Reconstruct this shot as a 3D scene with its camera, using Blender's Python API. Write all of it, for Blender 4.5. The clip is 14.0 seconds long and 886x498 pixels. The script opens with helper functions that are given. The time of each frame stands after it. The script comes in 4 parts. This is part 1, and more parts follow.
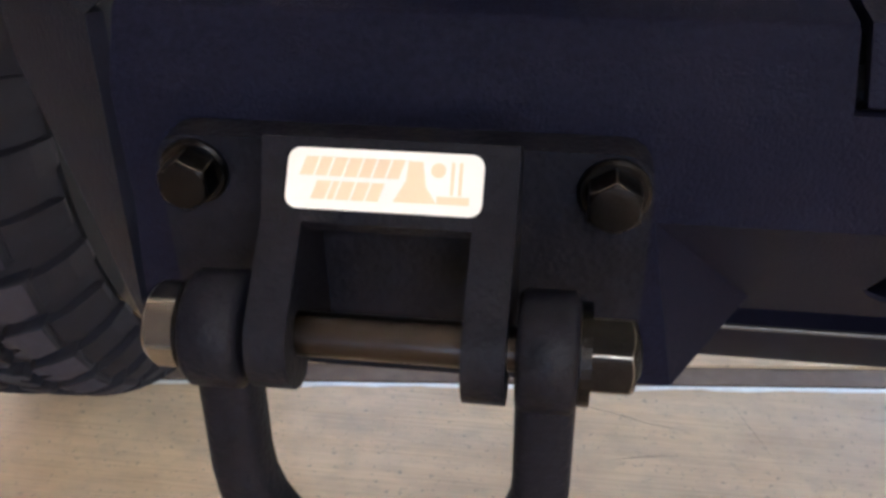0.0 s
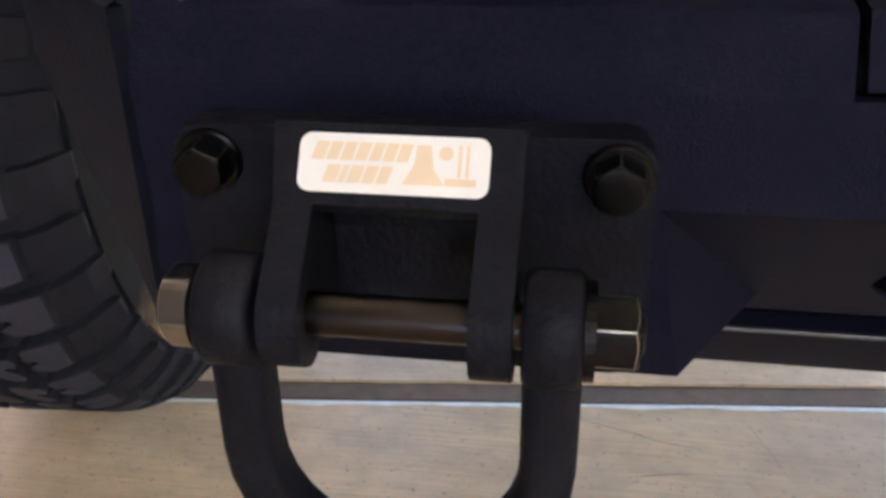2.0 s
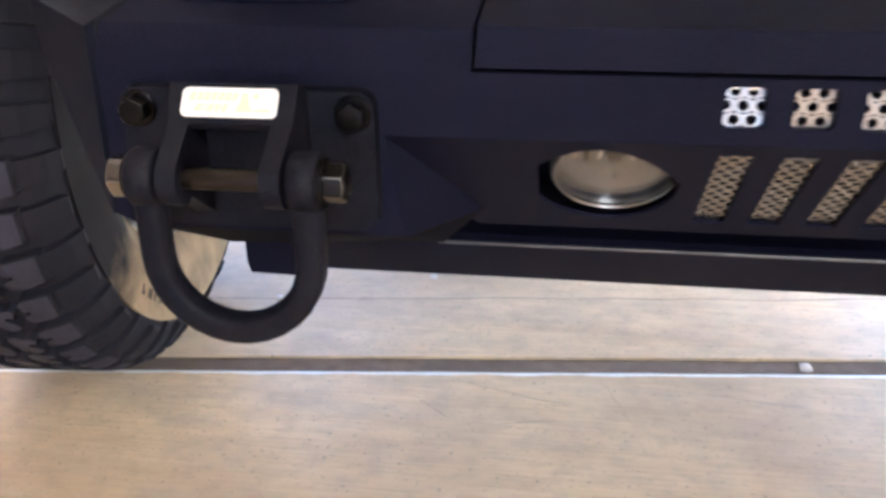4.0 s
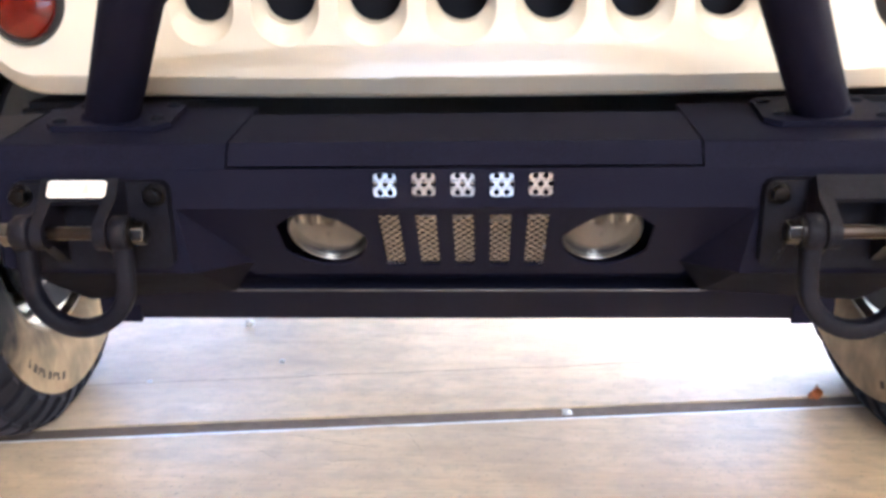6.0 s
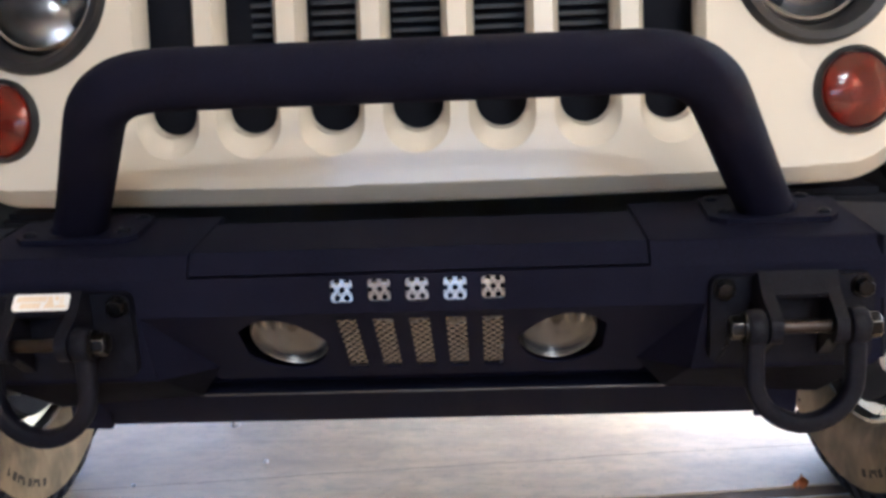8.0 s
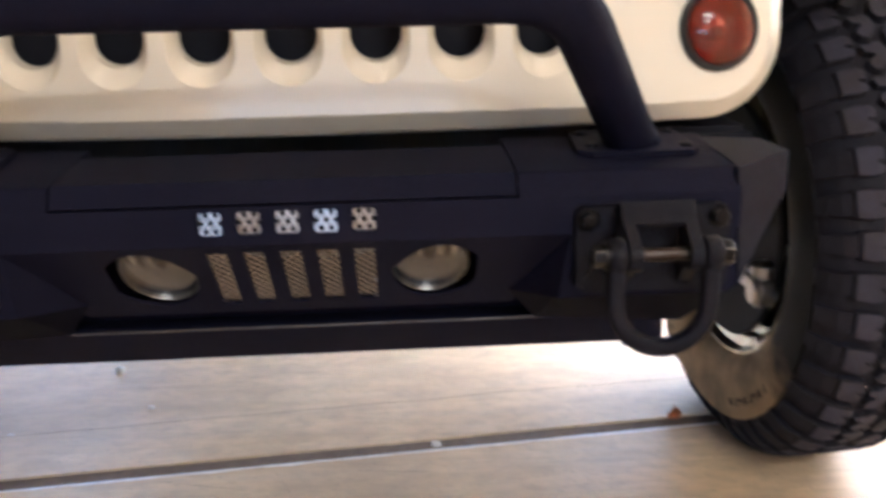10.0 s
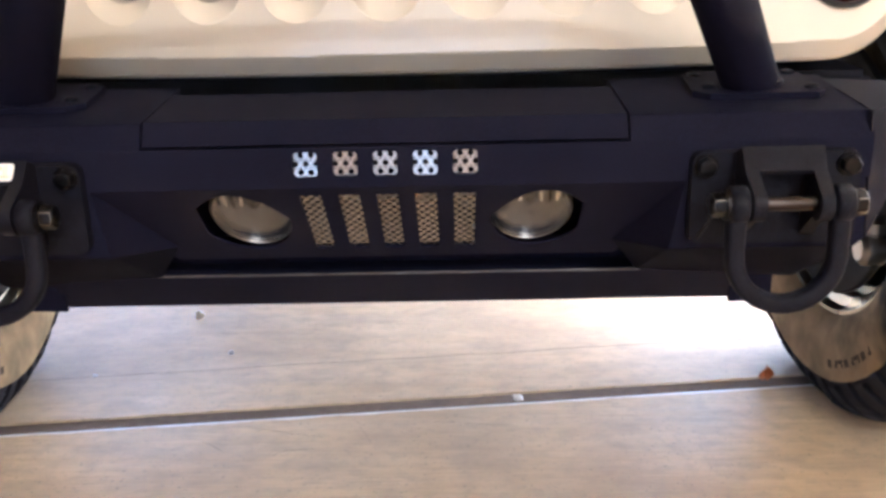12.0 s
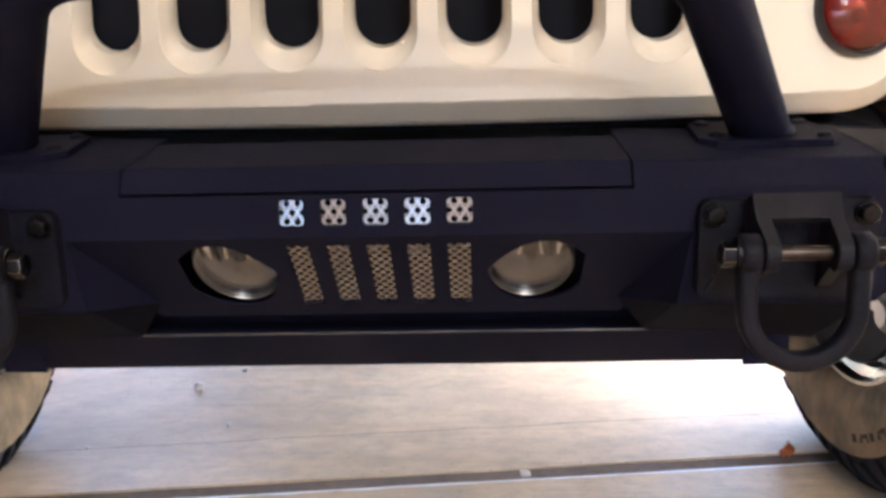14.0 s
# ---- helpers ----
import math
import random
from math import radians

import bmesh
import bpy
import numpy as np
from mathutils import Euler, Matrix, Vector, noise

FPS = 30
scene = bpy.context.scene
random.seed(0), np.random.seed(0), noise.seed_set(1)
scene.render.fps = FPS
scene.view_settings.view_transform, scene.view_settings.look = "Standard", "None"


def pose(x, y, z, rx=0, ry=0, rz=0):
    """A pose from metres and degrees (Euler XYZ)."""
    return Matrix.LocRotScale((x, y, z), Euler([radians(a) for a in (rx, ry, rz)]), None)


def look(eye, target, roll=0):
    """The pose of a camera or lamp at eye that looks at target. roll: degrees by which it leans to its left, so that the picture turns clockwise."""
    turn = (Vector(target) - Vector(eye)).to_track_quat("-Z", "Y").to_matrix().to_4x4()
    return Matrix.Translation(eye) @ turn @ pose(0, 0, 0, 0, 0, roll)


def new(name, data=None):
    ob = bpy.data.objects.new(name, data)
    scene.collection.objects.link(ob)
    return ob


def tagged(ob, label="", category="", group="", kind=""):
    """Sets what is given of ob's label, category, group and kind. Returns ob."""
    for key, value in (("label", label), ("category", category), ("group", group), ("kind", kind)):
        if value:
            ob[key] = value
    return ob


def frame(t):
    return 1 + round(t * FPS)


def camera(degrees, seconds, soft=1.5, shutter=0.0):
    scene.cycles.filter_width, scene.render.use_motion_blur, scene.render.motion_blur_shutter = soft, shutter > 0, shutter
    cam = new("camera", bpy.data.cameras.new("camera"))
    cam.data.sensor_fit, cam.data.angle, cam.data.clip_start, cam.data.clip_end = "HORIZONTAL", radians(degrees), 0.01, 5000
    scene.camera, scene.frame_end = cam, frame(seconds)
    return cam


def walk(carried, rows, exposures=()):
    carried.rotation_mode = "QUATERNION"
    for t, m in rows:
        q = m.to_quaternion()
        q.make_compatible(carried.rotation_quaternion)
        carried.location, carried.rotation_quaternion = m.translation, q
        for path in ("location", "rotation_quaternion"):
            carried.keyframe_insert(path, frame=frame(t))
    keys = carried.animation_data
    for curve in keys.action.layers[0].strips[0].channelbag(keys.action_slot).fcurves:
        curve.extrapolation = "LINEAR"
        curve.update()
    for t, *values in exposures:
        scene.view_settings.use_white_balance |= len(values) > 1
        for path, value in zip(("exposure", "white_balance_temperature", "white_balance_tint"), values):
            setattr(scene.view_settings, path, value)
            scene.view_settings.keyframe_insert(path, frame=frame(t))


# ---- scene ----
cam = camera(50.7, 14.0, soft=3.2, shutter=0.4)
PATH = [
    (0, (-0.3070, -0.2586, 0.7076), (-0.4311, 0.5747, 0.1689), -1.11),
    (0.5, (-0.3074, -0.2627, 0.7068), (-0.4314, 0.5748, 0.1747), -1.05),
    (1, (-0.3030, -0.2690, 0.7054), (-0.4348, 0.5743, 0.1844), -1.49),
    (1.5, (-0.3018, -0.2672, 0.7056), (-0.4455, 0.5669, 0.1731), -2.03),
    (2, (-0.3035, -0.2703, 0.6988), (-0.4453, 0.5778, 0.1883), -1.68),
    (2.5, (-0.2976, -0.2801, 0.7022), (-0.4434, 0.5708, 0.1975), -1.86),
    (2.6, (-0.2978, -0.2834, 0.7077), (-0.4291, 0.5611, 0.1884), -1.51),
    (3, (-0.2785, -0.3118, 0.7162), (-0.4054, 0.5384, 0.2053), -1.37),
    (3.2, (-0.2655, -0.3360, 0.7210), (-0.3914, 0.5140, 0.2096), -1.17),
    (5.3, (-0.0299, -0.8068, 0.7753), (-0.1565, 0.1307, 0.4513), -2.03),
    (5.4, (-0.0278, -0.8170, 0.7775), (-0.1266, 0.1229, 0.4507), -1.64),
    (5.5, (-0.0181, -0.8257, 0.7816), (-0.0977, 0.1167, 0.4568), -0.91),
    (6, (0.0197, -0.8596, 0.7984), (-0.0235, 0.0888, 0.4844), -0.91),
    (6.5, (0.0487, -0.8738, 0.8084), (0.0308, 0.0824, 0.5160), -1.28),
    (7, (0.0783, -0.8857, 0.8274), (0.0509, 0.0748, 0.5506), -2.80),
    (7.5, (0.0786, -0.8841, 0.8271), (0.0385, 0.0899, 0.6039), -2.86),
    (7.7, (0.0700, -0.8768, 0.8231), (0.0220, 0.0969, 0.6005), -2.37),
    (9.8, (0.0909, -0.8836, 0.8053), (0.0900, 0.0831, 0.5493), -1.19),
    (10, (0.1004, -0.8846, 0.7991), (0.1548, 0.0750, 0.5231), -1.17),
    (10.5, (0.1008, -0.8771, 0.7947), (0.2213, 0.0691, 0.4946), -0.83),
    (10.6, (0.1002, -0.8734, 0.7956), (0.2169, 0.0720, 0.4911), -0.95),
    (11, (0.0965, -0.8686, 0.7928), (0.1945, 0.0755, 0.4779), -0.82),
    (11.5, (0.0679, -0.8540, 0.7864), (0.0639, 0.0951, 0.4714), -0.34),
    (12, (0.0654, -0.8427, 0.7796), (0.0501, 0.1039, 0.4576), -1.32),
    (12.5, (0.0572, -0.8359, 0.7634), (0.0179, 0.1203, 0.4732), -1.25),
    (13, (0.0620, -0.8191, 0.7386), (0.0196, 0.1573, 0.5268), -1.01),
    (13.5, (0.0709, -0.8088, 0.7346), (0.0366, 0.1665, 0.5163), -2.48),
    (14, (0.0852, -0.8027, 0.7391), (0.0535, 0.1682, 0.5017), -1.38),
]
EXPOSURES = [(0.0, 4.31, 4680, 4), (2.0, 4.11, 4680, 4), (3.0, 4.23, 4680, 4), (5.3, 5.23, 4760, 7), (6.0, 4.98, 4760, 7), (6.5, 4.58, 4760, 7), (7.0, 4.38, 4760, 6), (7.5, 3.98, 4610, 5), (10.0, 4.08, 5010, 7), (10.5, 4.73, 4860, 8), (11.0, 4.83, 4840, 8), (11.5, 4.53, 4940, 9), (12.5, 4.43, 4940, 9), (13.0, 4.31, 4810, 8), (14.0, 4.28, 4940, 8)]
walk(cam, [(t, look(eye, target, roll)) for t, eye, target, roll in PATH], EXPOSURES)

# ---- daylight ----
SUN_ELEVATION, SUN_AZIMUTH = radians(48), radians(62)   # azimuth clockwise from +y
world = bpy.data.worlds.new("world")
scene.world = world
world.use_nodes = True
sky = world.node_tree.nodes.new("ShaderNodeTexSky")
sky.sky_type, sky.sun_disc = "NISHITA", False
sky.air_density, sky.dust_density, sky.ozone_density = 0.8, 5.0, 0.3
sky.sun_elevation, sky.sun_rotation = SUN_ELEVATION, SUN_AZIMUTH
background = world.node_tree.nodes["Background"]
world.node_tree.links.new(sky.outputs[0], background.inputs[0])
background.inputs[1].default_value = 0.115
sun_data = bpy.data.lights.new("sun", "SUN")
sun_data.energy, sun_data.angle, sun_data.color = 3.2, radians(0.6), (1.0, 0.95, 0.86)
sun = new("sun", sun_data)
toward = Vector((math.sin(SUN_AZIMUTH) * math.cos(SUN_ELEVATION), math.cos(SUN_AZIMUTH) * math.cos(SUN_ELEVATION), math.sin(SUN_ELEVATION)))
sun.matrix_world = look(toward * 20, (0, 0, 0))
CEILING_Z = 2.95
LAMPS_AT = ((1.25, -3.3), (1.25, -5.0))
for x, y in LAMPS_AT:
    tube = bpy.data.lights.new("ceiling_lamp", "AREA")
    tube.shape, tube.size, tube.size_y, tube.energy, tube.color = "RECTANGLE", 1.2, 0.16, 6.5, (1.0, 0.85, 0.66)
    new("ceiling_lamp", tube).matrix_world = pose(x, y, CEILING_Z - 0.075)


# ---- materials ----
def material(name, color, rough=0.5, metal=0.0, vary=0.15, scale=20.0, bump=0.0, bump_scale=200.0, coat=0.0,
             transmission=0.0, stretch=(1, 1, 1), spec=0.5, rough_vary=0.08, second=None, second_scale=3.0):
    """Principled surface whose colour wanders at two scales, with fine relief."""
    mat = bpy.data.materials.new(name)
    mat.use_nodes = True
    nodes, links = mat.node_tree.nodes, mat.node_tree.links
    shader = nodes["Principled BSDF"]
    coord = nodes.new("ShaderNodeTexCoord")
    mapping = nodes.new("ShaderNodeMapping")
    mapping.inputs["Scale"].default_value = stretch
    links.new(coord.outputs["Object"], mapping.inputs[0])

    def grain(size, detail=4.0, rough_=0.6):
        n = nodes.new("ShaderNodeTexNoise")
        n.inputs["Scale"].default_value, n.inputs["Detail"].default_value, n.inputs["Roughness"].default_value = size, detail, rough_
        links.new(mapping.outputs[0], n.inputs["Vector"])
        return n.outputs["Fac"]

    fine, broad = grain(scale), grain(second_scale, 3.0)
    ramp = nodes.new("ShaderNodeMix")
    ramp.data_type = "RGBA"
    ramp.inputs[6].default_value = (*[c * (1 - vary) for c in color], 1)
    ramp.inputs[7].default_value = (*[min(1, c * (1 + vary)) for c in color], 1)
    links.new(fine, ramp.inputs[0])
    out = ramp.outputs[2]
    if second:
        curve = nodes.new("ShaderNodeMapRange")
        curve.inputs[1].default_value, curve.inputs[2].default_value = 0.45, 0.7
        links.new(broad, curve.inputs[0])
        over = nodes.new("ShaderNodeMix")
        over.data_type = "RGBA"
        links.new(curve.outputs[0], over.inputs[0])
        links.new(out, over.inputs[6])
        over.inputs[7].default_value = (*second, 1)
        out = over.outputs[2]
    links.new(out, shader.inputs["Base Color"])
    span = nodes.new("ShaderNodeMapRange")
    span.inputs[3].default_value, span.inputs[4].default_value = max(0.02, rough - rough_vary), min(1, rough + rough_vary)
    links.new(broad, span.inputs[0])
    links.new(span.outputs[0], shader.inputs["Roughness"])
    shader.inputs["Metallic"].default_value = metal
    shader.inputs["Coat Weight"].default_value = coat
    shader.inputs["Coat Roughness"].default_value = 0.12
    shader.inputs["Transmission Weight"].default_value = transmission
    shader.inputs["Specular IOR Level"].default_value = spec
    if bump:
        relief = nodes.new("ShaderNodeBump")
        relief.inputs["Strength"].default_value, relief.inputs["Distance"].default_value = bump, 0.0006
        links.new(grain(bump_scale, 3.0, 0.5), relief.inputs["Height"])
        links.new(relief.outputs[0], shader.inputs["Normal"])
    return mat


POWDER = material("black_powder_coat", (0.0079, 0.0077, 0.0175), 0.6, vary=0.75, scale=420, bump=1.0, bump_scale=750, second=(0.0097, 0.0094, 0.0208), second_scale=7, spec=0.05)
# brighter than the bumper's coat: the lip's highlight is in this colour
SATIN = material("lip_highlight_coat", (0.10, 0.095, 0.10), 0.36, 0.6, vary=0.4, scale=30, bump=0.2, bump_scale=900, second=(0.04, 0.038, 0.045), second_scale=7, spec=0.35)
WING = material("smooth_black_coat", (0.0105, 0.0108, 0.0185), 0.45, vary=0.5, scale=60, bump=0.5, bump_scale=600, second=(0.014, 0.0142, 0.0212), second_scale=9, spec=0.04)
FORGED = material("black_forged_coat", (0.0055, 0.0052, 0.0096), 0.55, vary=0.8, scale=260, bump=1.0, bump_scale=420, second=(0.0084, 0.0079, 0.0134), second_scale=45, spec=0.14)
WHITE = material("white_car_paint", (0.74, 0.69, 0.595), 0.30, vary=0.02, scale=8, coat=0.6)
TRIM = material("black_plastic", (0.02, 0.02, 0.024), 0.45, vary=0.2, scale=50, bump=0.2, bump_scale=700)
UNDER = material("dirty_underbody", (0.012, 0.012, 0.017), 0.8, vary=0.4, scale=15, bump=0.4, bump_scale=120, spec=0.15)
RUBBER = material("tyre_rubber", (0.0120, 0.0108, 0.0160), 0.75, vary=0.35, scale=40, bump=0.5, bump_scale=300, second=(0.014, 0.0124, 0.0165), second_scale=12, spec=0.22)
# dust on the blocks, plus a bluish haze put into the colour
TREAD_TOP = material("dusty_hazed_tread_face", (0.037, 0.0345, 0.050), 0.8, vary=0.35, scale=60, bump=0.5, bump_scale=300, second=(0.030, 0.026, 0.030), second_scale=14, spec=0.22)
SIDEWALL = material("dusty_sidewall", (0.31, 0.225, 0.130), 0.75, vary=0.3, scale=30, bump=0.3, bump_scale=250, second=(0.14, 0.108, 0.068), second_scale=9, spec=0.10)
def darkened_upwards(mat, shade_color):
    """Dusty colour low on the wheel; the shade above is painted in, broken-edged."""
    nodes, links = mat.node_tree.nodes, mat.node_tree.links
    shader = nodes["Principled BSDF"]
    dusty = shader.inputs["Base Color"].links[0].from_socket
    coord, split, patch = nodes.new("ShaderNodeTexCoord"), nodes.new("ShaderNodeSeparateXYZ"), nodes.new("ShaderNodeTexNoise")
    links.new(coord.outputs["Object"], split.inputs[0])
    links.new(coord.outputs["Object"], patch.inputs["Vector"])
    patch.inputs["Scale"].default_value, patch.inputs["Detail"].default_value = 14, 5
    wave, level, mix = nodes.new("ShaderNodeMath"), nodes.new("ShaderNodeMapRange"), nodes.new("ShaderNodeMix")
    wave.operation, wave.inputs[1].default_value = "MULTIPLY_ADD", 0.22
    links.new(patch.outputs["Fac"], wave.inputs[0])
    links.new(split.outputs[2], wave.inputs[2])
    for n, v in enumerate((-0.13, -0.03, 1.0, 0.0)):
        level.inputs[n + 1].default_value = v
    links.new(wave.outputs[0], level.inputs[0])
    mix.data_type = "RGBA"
    mix.inputs[6].default_value = (*shade_color, 1)
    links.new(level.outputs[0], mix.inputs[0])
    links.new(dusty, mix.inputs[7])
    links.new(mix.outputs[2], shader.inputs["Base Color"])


# near-black here is wheel-well shade put into the upper sidewall's colour
darkened_upwards(SIDEWALL, (0.012, 0.011, 0.0125))
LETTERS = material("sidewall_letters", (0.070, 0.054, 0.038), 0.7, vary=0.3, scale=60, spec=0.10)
WORN = material("bare_worn_edge", (0.21, 0.195, 0.18), 0.32, 1.0, vary=0.6, scale=400)
# same painted shade over the upper letters
darkened_upwards(LETTERS, (0.013, 0.012, 0.0135))
STEEL = material("bright_steel", (0.19, 0.185, 0.19), 0.24, 1.0, vary=0.1, scale=40, rough_vary=0.1)
RIM = material("machined_rim", (0.36, 0.335, 0.28), 0.26, 1.0, vary=0.12, scale=30, rough_vary=0.12)
BOLT = material("dark_plated_bolt", (0.0180, 0.0165, 0.0172), 0.32, 1.0, vary=0.35, scale=250, bump=0.3, bump_scale=900, rough_vary=0.12)
PIN = material("worn_bronze_steel", (0.038, 0.031, 0.029), 0.30, 1.0, vary=0.6, scale=160, stretch=(0.12, 1, 1), bump=0.4, bump_scale=400, rough_vary=0.12)
MESH = material("perforated_stainless", (0.34, 0.325, 0.335), 0.30, 1.0, vary=0.12, scale=90, bump=1.0, bump_scale=48, rough_vary=0.16)
DECAL = material("white_decal", (0.86, 0.84, 0.83), 0.25, vary=0.02, scale=50, coat=0.5)
DECAL_INK = material("tan_decal_ink", (0.74, 0.61, 0.44), 0.35, vary=0.06, scale=200)
CLEAR = material("clear_lens", (0.95, 0.95, 0.95), 0.03, vary=0.02, transmission=1.0, rough_vary=0.03)
MIRROR = material("lamp_reflector", (0.42, 0.42, 0.44), 0.26, 1.0, vary=0.06, scale=60, rough_vary=0.08)
CHROME = material("lamp_chrome", (0.72, 0.71, 0.71), 0.18, 1.0, vary=0.05, scale=80, rough_vary=0.06)
FOG = material("fluted_reflector", (0.108, 0.104, 0.110), 0.30, 0.6, vary=0.35, scale=60, stretch=(6, 1, 1), rough_vary=0.1, spec=0.3)
FOG_RIM = material("fog_lamp_rim", (0.30, 0.285, 0.275), 0.4, 1.0, vary=0.2, scale=60)
AMBER = material("amber_lens", (0.50, 0.045, 0.012), 0.14, vary=0.6, scale=45, transmission=0.9, bump=0.4, bump_scale=70, spec=0.12)
BULB = material("amber_bulb", (0.06, 0.02, 0.012), 0.2, vary=0.1)
LEAF = material("dry_leaf", (0.50, 0.20, 0.08), 0.6, vary=0.3, scale=150)
# near-white because the light on the slab's arris is put into it
ARRIS = material("lit_cement_edge", (0.90, 0.86, 0.79), 0.38, vary=0.25, scale=60, bump=0.5, bump_scale=200)
GRIT = material("pale_grit", (0.62, 0.58, 0.52), 0.5, vary=0.25, scale=200)
FILLER = material("joint_filler", (0.170, 0.122, 0.088), 0.9, vary=0.4, scale=50, bump=0.6, bump_scale=150, second=(0.135, 0.100, 0.076), second_scale=6)
PLASTER = material("painted_wall", (0.62, 0.54, 0.43), 0.7, vary=0.06, scale=12, bump=0.3, bump_scale=60)
# dark brown for the added left wall, so it returns little light
BLOCKER = material("brown_light_blocker", (0.13, 0.096, 0.072), 0.7, vary=0.12, scale=12, bump=0.3, bump_scale=60)
CEILING = material("painted_ceiling", (0.66, 0.62, 0.55), 0.7, vary=0.06, scale=6)
TIMBER = material("painted_post", (0.42, 0.36, 0.29), 0.6, vary=0.15, scale=25, stretch=(1, 1, 0.1))


def concrete():
    """Broomed, sealed slab: fine lines along x, soft stains, worn glossy patches, small pits."""
    mat = bpy.data.materials.new("sealed_concrete")
    mat.use_nodes = True
    nodes, links = mat.node_tree.nodes, mat.node_tree.links
    shader = nodes["Principled BSDF"]
    coord = nodes.new("ShaderNodeTexCoord")

    def grain(size, stretch=(1, 1, 1), detail=4.0):
        m = nodes.new("ShaderNodeMapping")
        m.inputs["Scale"].default_value = stretch
        links.new(coord.outputs["Object"], m.inputs[0])
        n = nodes.new("ShaderNodeTexNoise")
        n.inputs["Scale"].default_value, n.inputs["Detail"].default_value = size, detail
        links.new(m.outputs[0], n.inputs["Vector"])
        return n.outputs["Fac"]

    def ranged(x, a, b, c, d):
        r = nodes.new("ShaderNodeMapRange")
        for n, v in enumerate((a, b, c, d)):
            r.inputs[n + 1].default_value = v
        links.new(x, r.inputs[0])
        return r.outputs[0]

    def blend(fac, a, b):
        m = nodes.new("ShaderNodeMix")
        m.data_type = "RGBA"
        links.new(fac, m.inputs[0])
        for slot, v in ((6, a), (7, b)):
            if isinstance(v, tuple):
                m.inputs[slot].default_value = (*v, 1)
            else:
                links.new(v, m.inputs[slot])
        return m.outputs[2]

    brush = grain(7, (1, 44, 1), 6)
    sweep_marks = grain(2.4, (1, 12, 1), 4)
    cloud = grain(1.9, (1, 1.6, 1), 5)
    blot = grain(8, (1, 1.7, 1), 5)
    speck = grain(150, (1, 1, 1), 2)
    mottle = grain(32, (1, 1.3, 1), 7)
    color = blend(ranged(brush, 0.30, 0.70, 0, 1), (0.600, 0.438, 0.262), (0.790, 0.594, 0.368))
    color = blend(ranged(sweep_marks, 0.40, 0.72, 0, 0.5), color, (0.785, 0.622, 0.43))
    color = blend(ranged(cloud, 0.38, 0.70, 0, 0.85), color, (0.448, 0.335, 0.225))
    color = blend(ranged(blot, 0.44, 0.80, 0, 0.55), color, (0.322, 0.245, 0.172))
    color = blend(ranged(mottle, 0.46, 0.74, 0, 0.40), color, (0.362, 0.285, 0.205))
    color = blend(ranged(speck, 0.62, 0.74, 0, 0.6), color, (0.20, 0.175, 0.145))
    links.new(color, shader.inputs["Base Color"])
    links.new(ranged(cloud, 0.3, 0.7, 0.46, 0.62), shader.inputs["Roughness"])
    shader.inputs["Specular IOR Level"].default_value = 0.32
    relief = nodes.new("ShaderNodeBump")
    relief.inputs["Strength"].default_value, relief.inputs["Distance"].default_value = 0.48, 0.0008
    links.new(brush, relief.inputs["Height"])
    links.new(relief.outputs[0], shader.inputs["Normal"])
    return mat


CONCRETE = concrete()


# ---- mesh helpers ----
def part(name, bm, mat, parent=None, label="", smooth=None):
    """Links a bmesh as one mesh object, under a thing where one is given. smooth: degrees under which edges are shaded smooth."""
    bmesh.ops.recalc_face_normals(bm, faces=bm.faces)
    data = bpy.data.meshes.new(name)
    bm.to_mesh(data)
    bm.free()
    data.materials.append(mat)
    if smooth is not None:
        for p in data.polygons:
            p.use_smooth = True
        data.set_sharp_from_angle(angle=radians(smooth))
    ob = new(name, data)
    if parent:
        ob.parent = parent
        if parent.parent is None:
            ob.matrix_parent_inverse = Matrix.Translation(-parent.location)
    return tagged(ob, label)


def rounded(bm, width, segments=2):
    """Rounds all sharp edges."""
    edges = [e for e in bm.edges if len(e.link_faces) == 2 and e.calc_face_angle(0) > radians(25)]
    bmesh.ops.bevel(bm, geom=edges, offset=width, segments=segments, affect="EDGES", clamp_overlap=True)
    return bm


def box(lo, hi, bevel=0.0, bm=None, segments=2):
    b = bmesh.new()
    bmesh.ops.create_cube(b, size=1)
    for v in b.verts:
        v.co = [lo[n] + (v.co[n] + 0.5) * (hi[n] - lo[n]) for n in range(3)]
    if bevel:
        rounded(b, bevel, segments)
    return join(bm, b)


def join(bm, b):
    if bm is None:
        return b
    data = bpy.data.meshes.new("t")
    b.to_mesh(data)
    b.free()
    bm.from_mesh(data)
    bpy.data.meshes.remove(data)
    return bm


def prism(outline, m, depth, bevel=0.0, bm=None, segments=2):
    """A polygon in the xy plane, thickened along z by depth, then posed by m."""
    b = bmesh.new()
    lower = [b.verts.new((x, y, 0)) for x, y in outline]
    upper = [b.verts.new((x, y, depth)) for x, y in outline]
    n = len(outline)
    b.faces.new(lower[::-1])
    b.faces.new(upper)
    for k in range(n):
        b.faces.new((lower[k], lower[(k + 1) % n], upper[(k + 1) % n], upper[k]))
    if bevel:
        rounded(b, bevel, segments)
    b.transform(m)
    return join(bm, b)


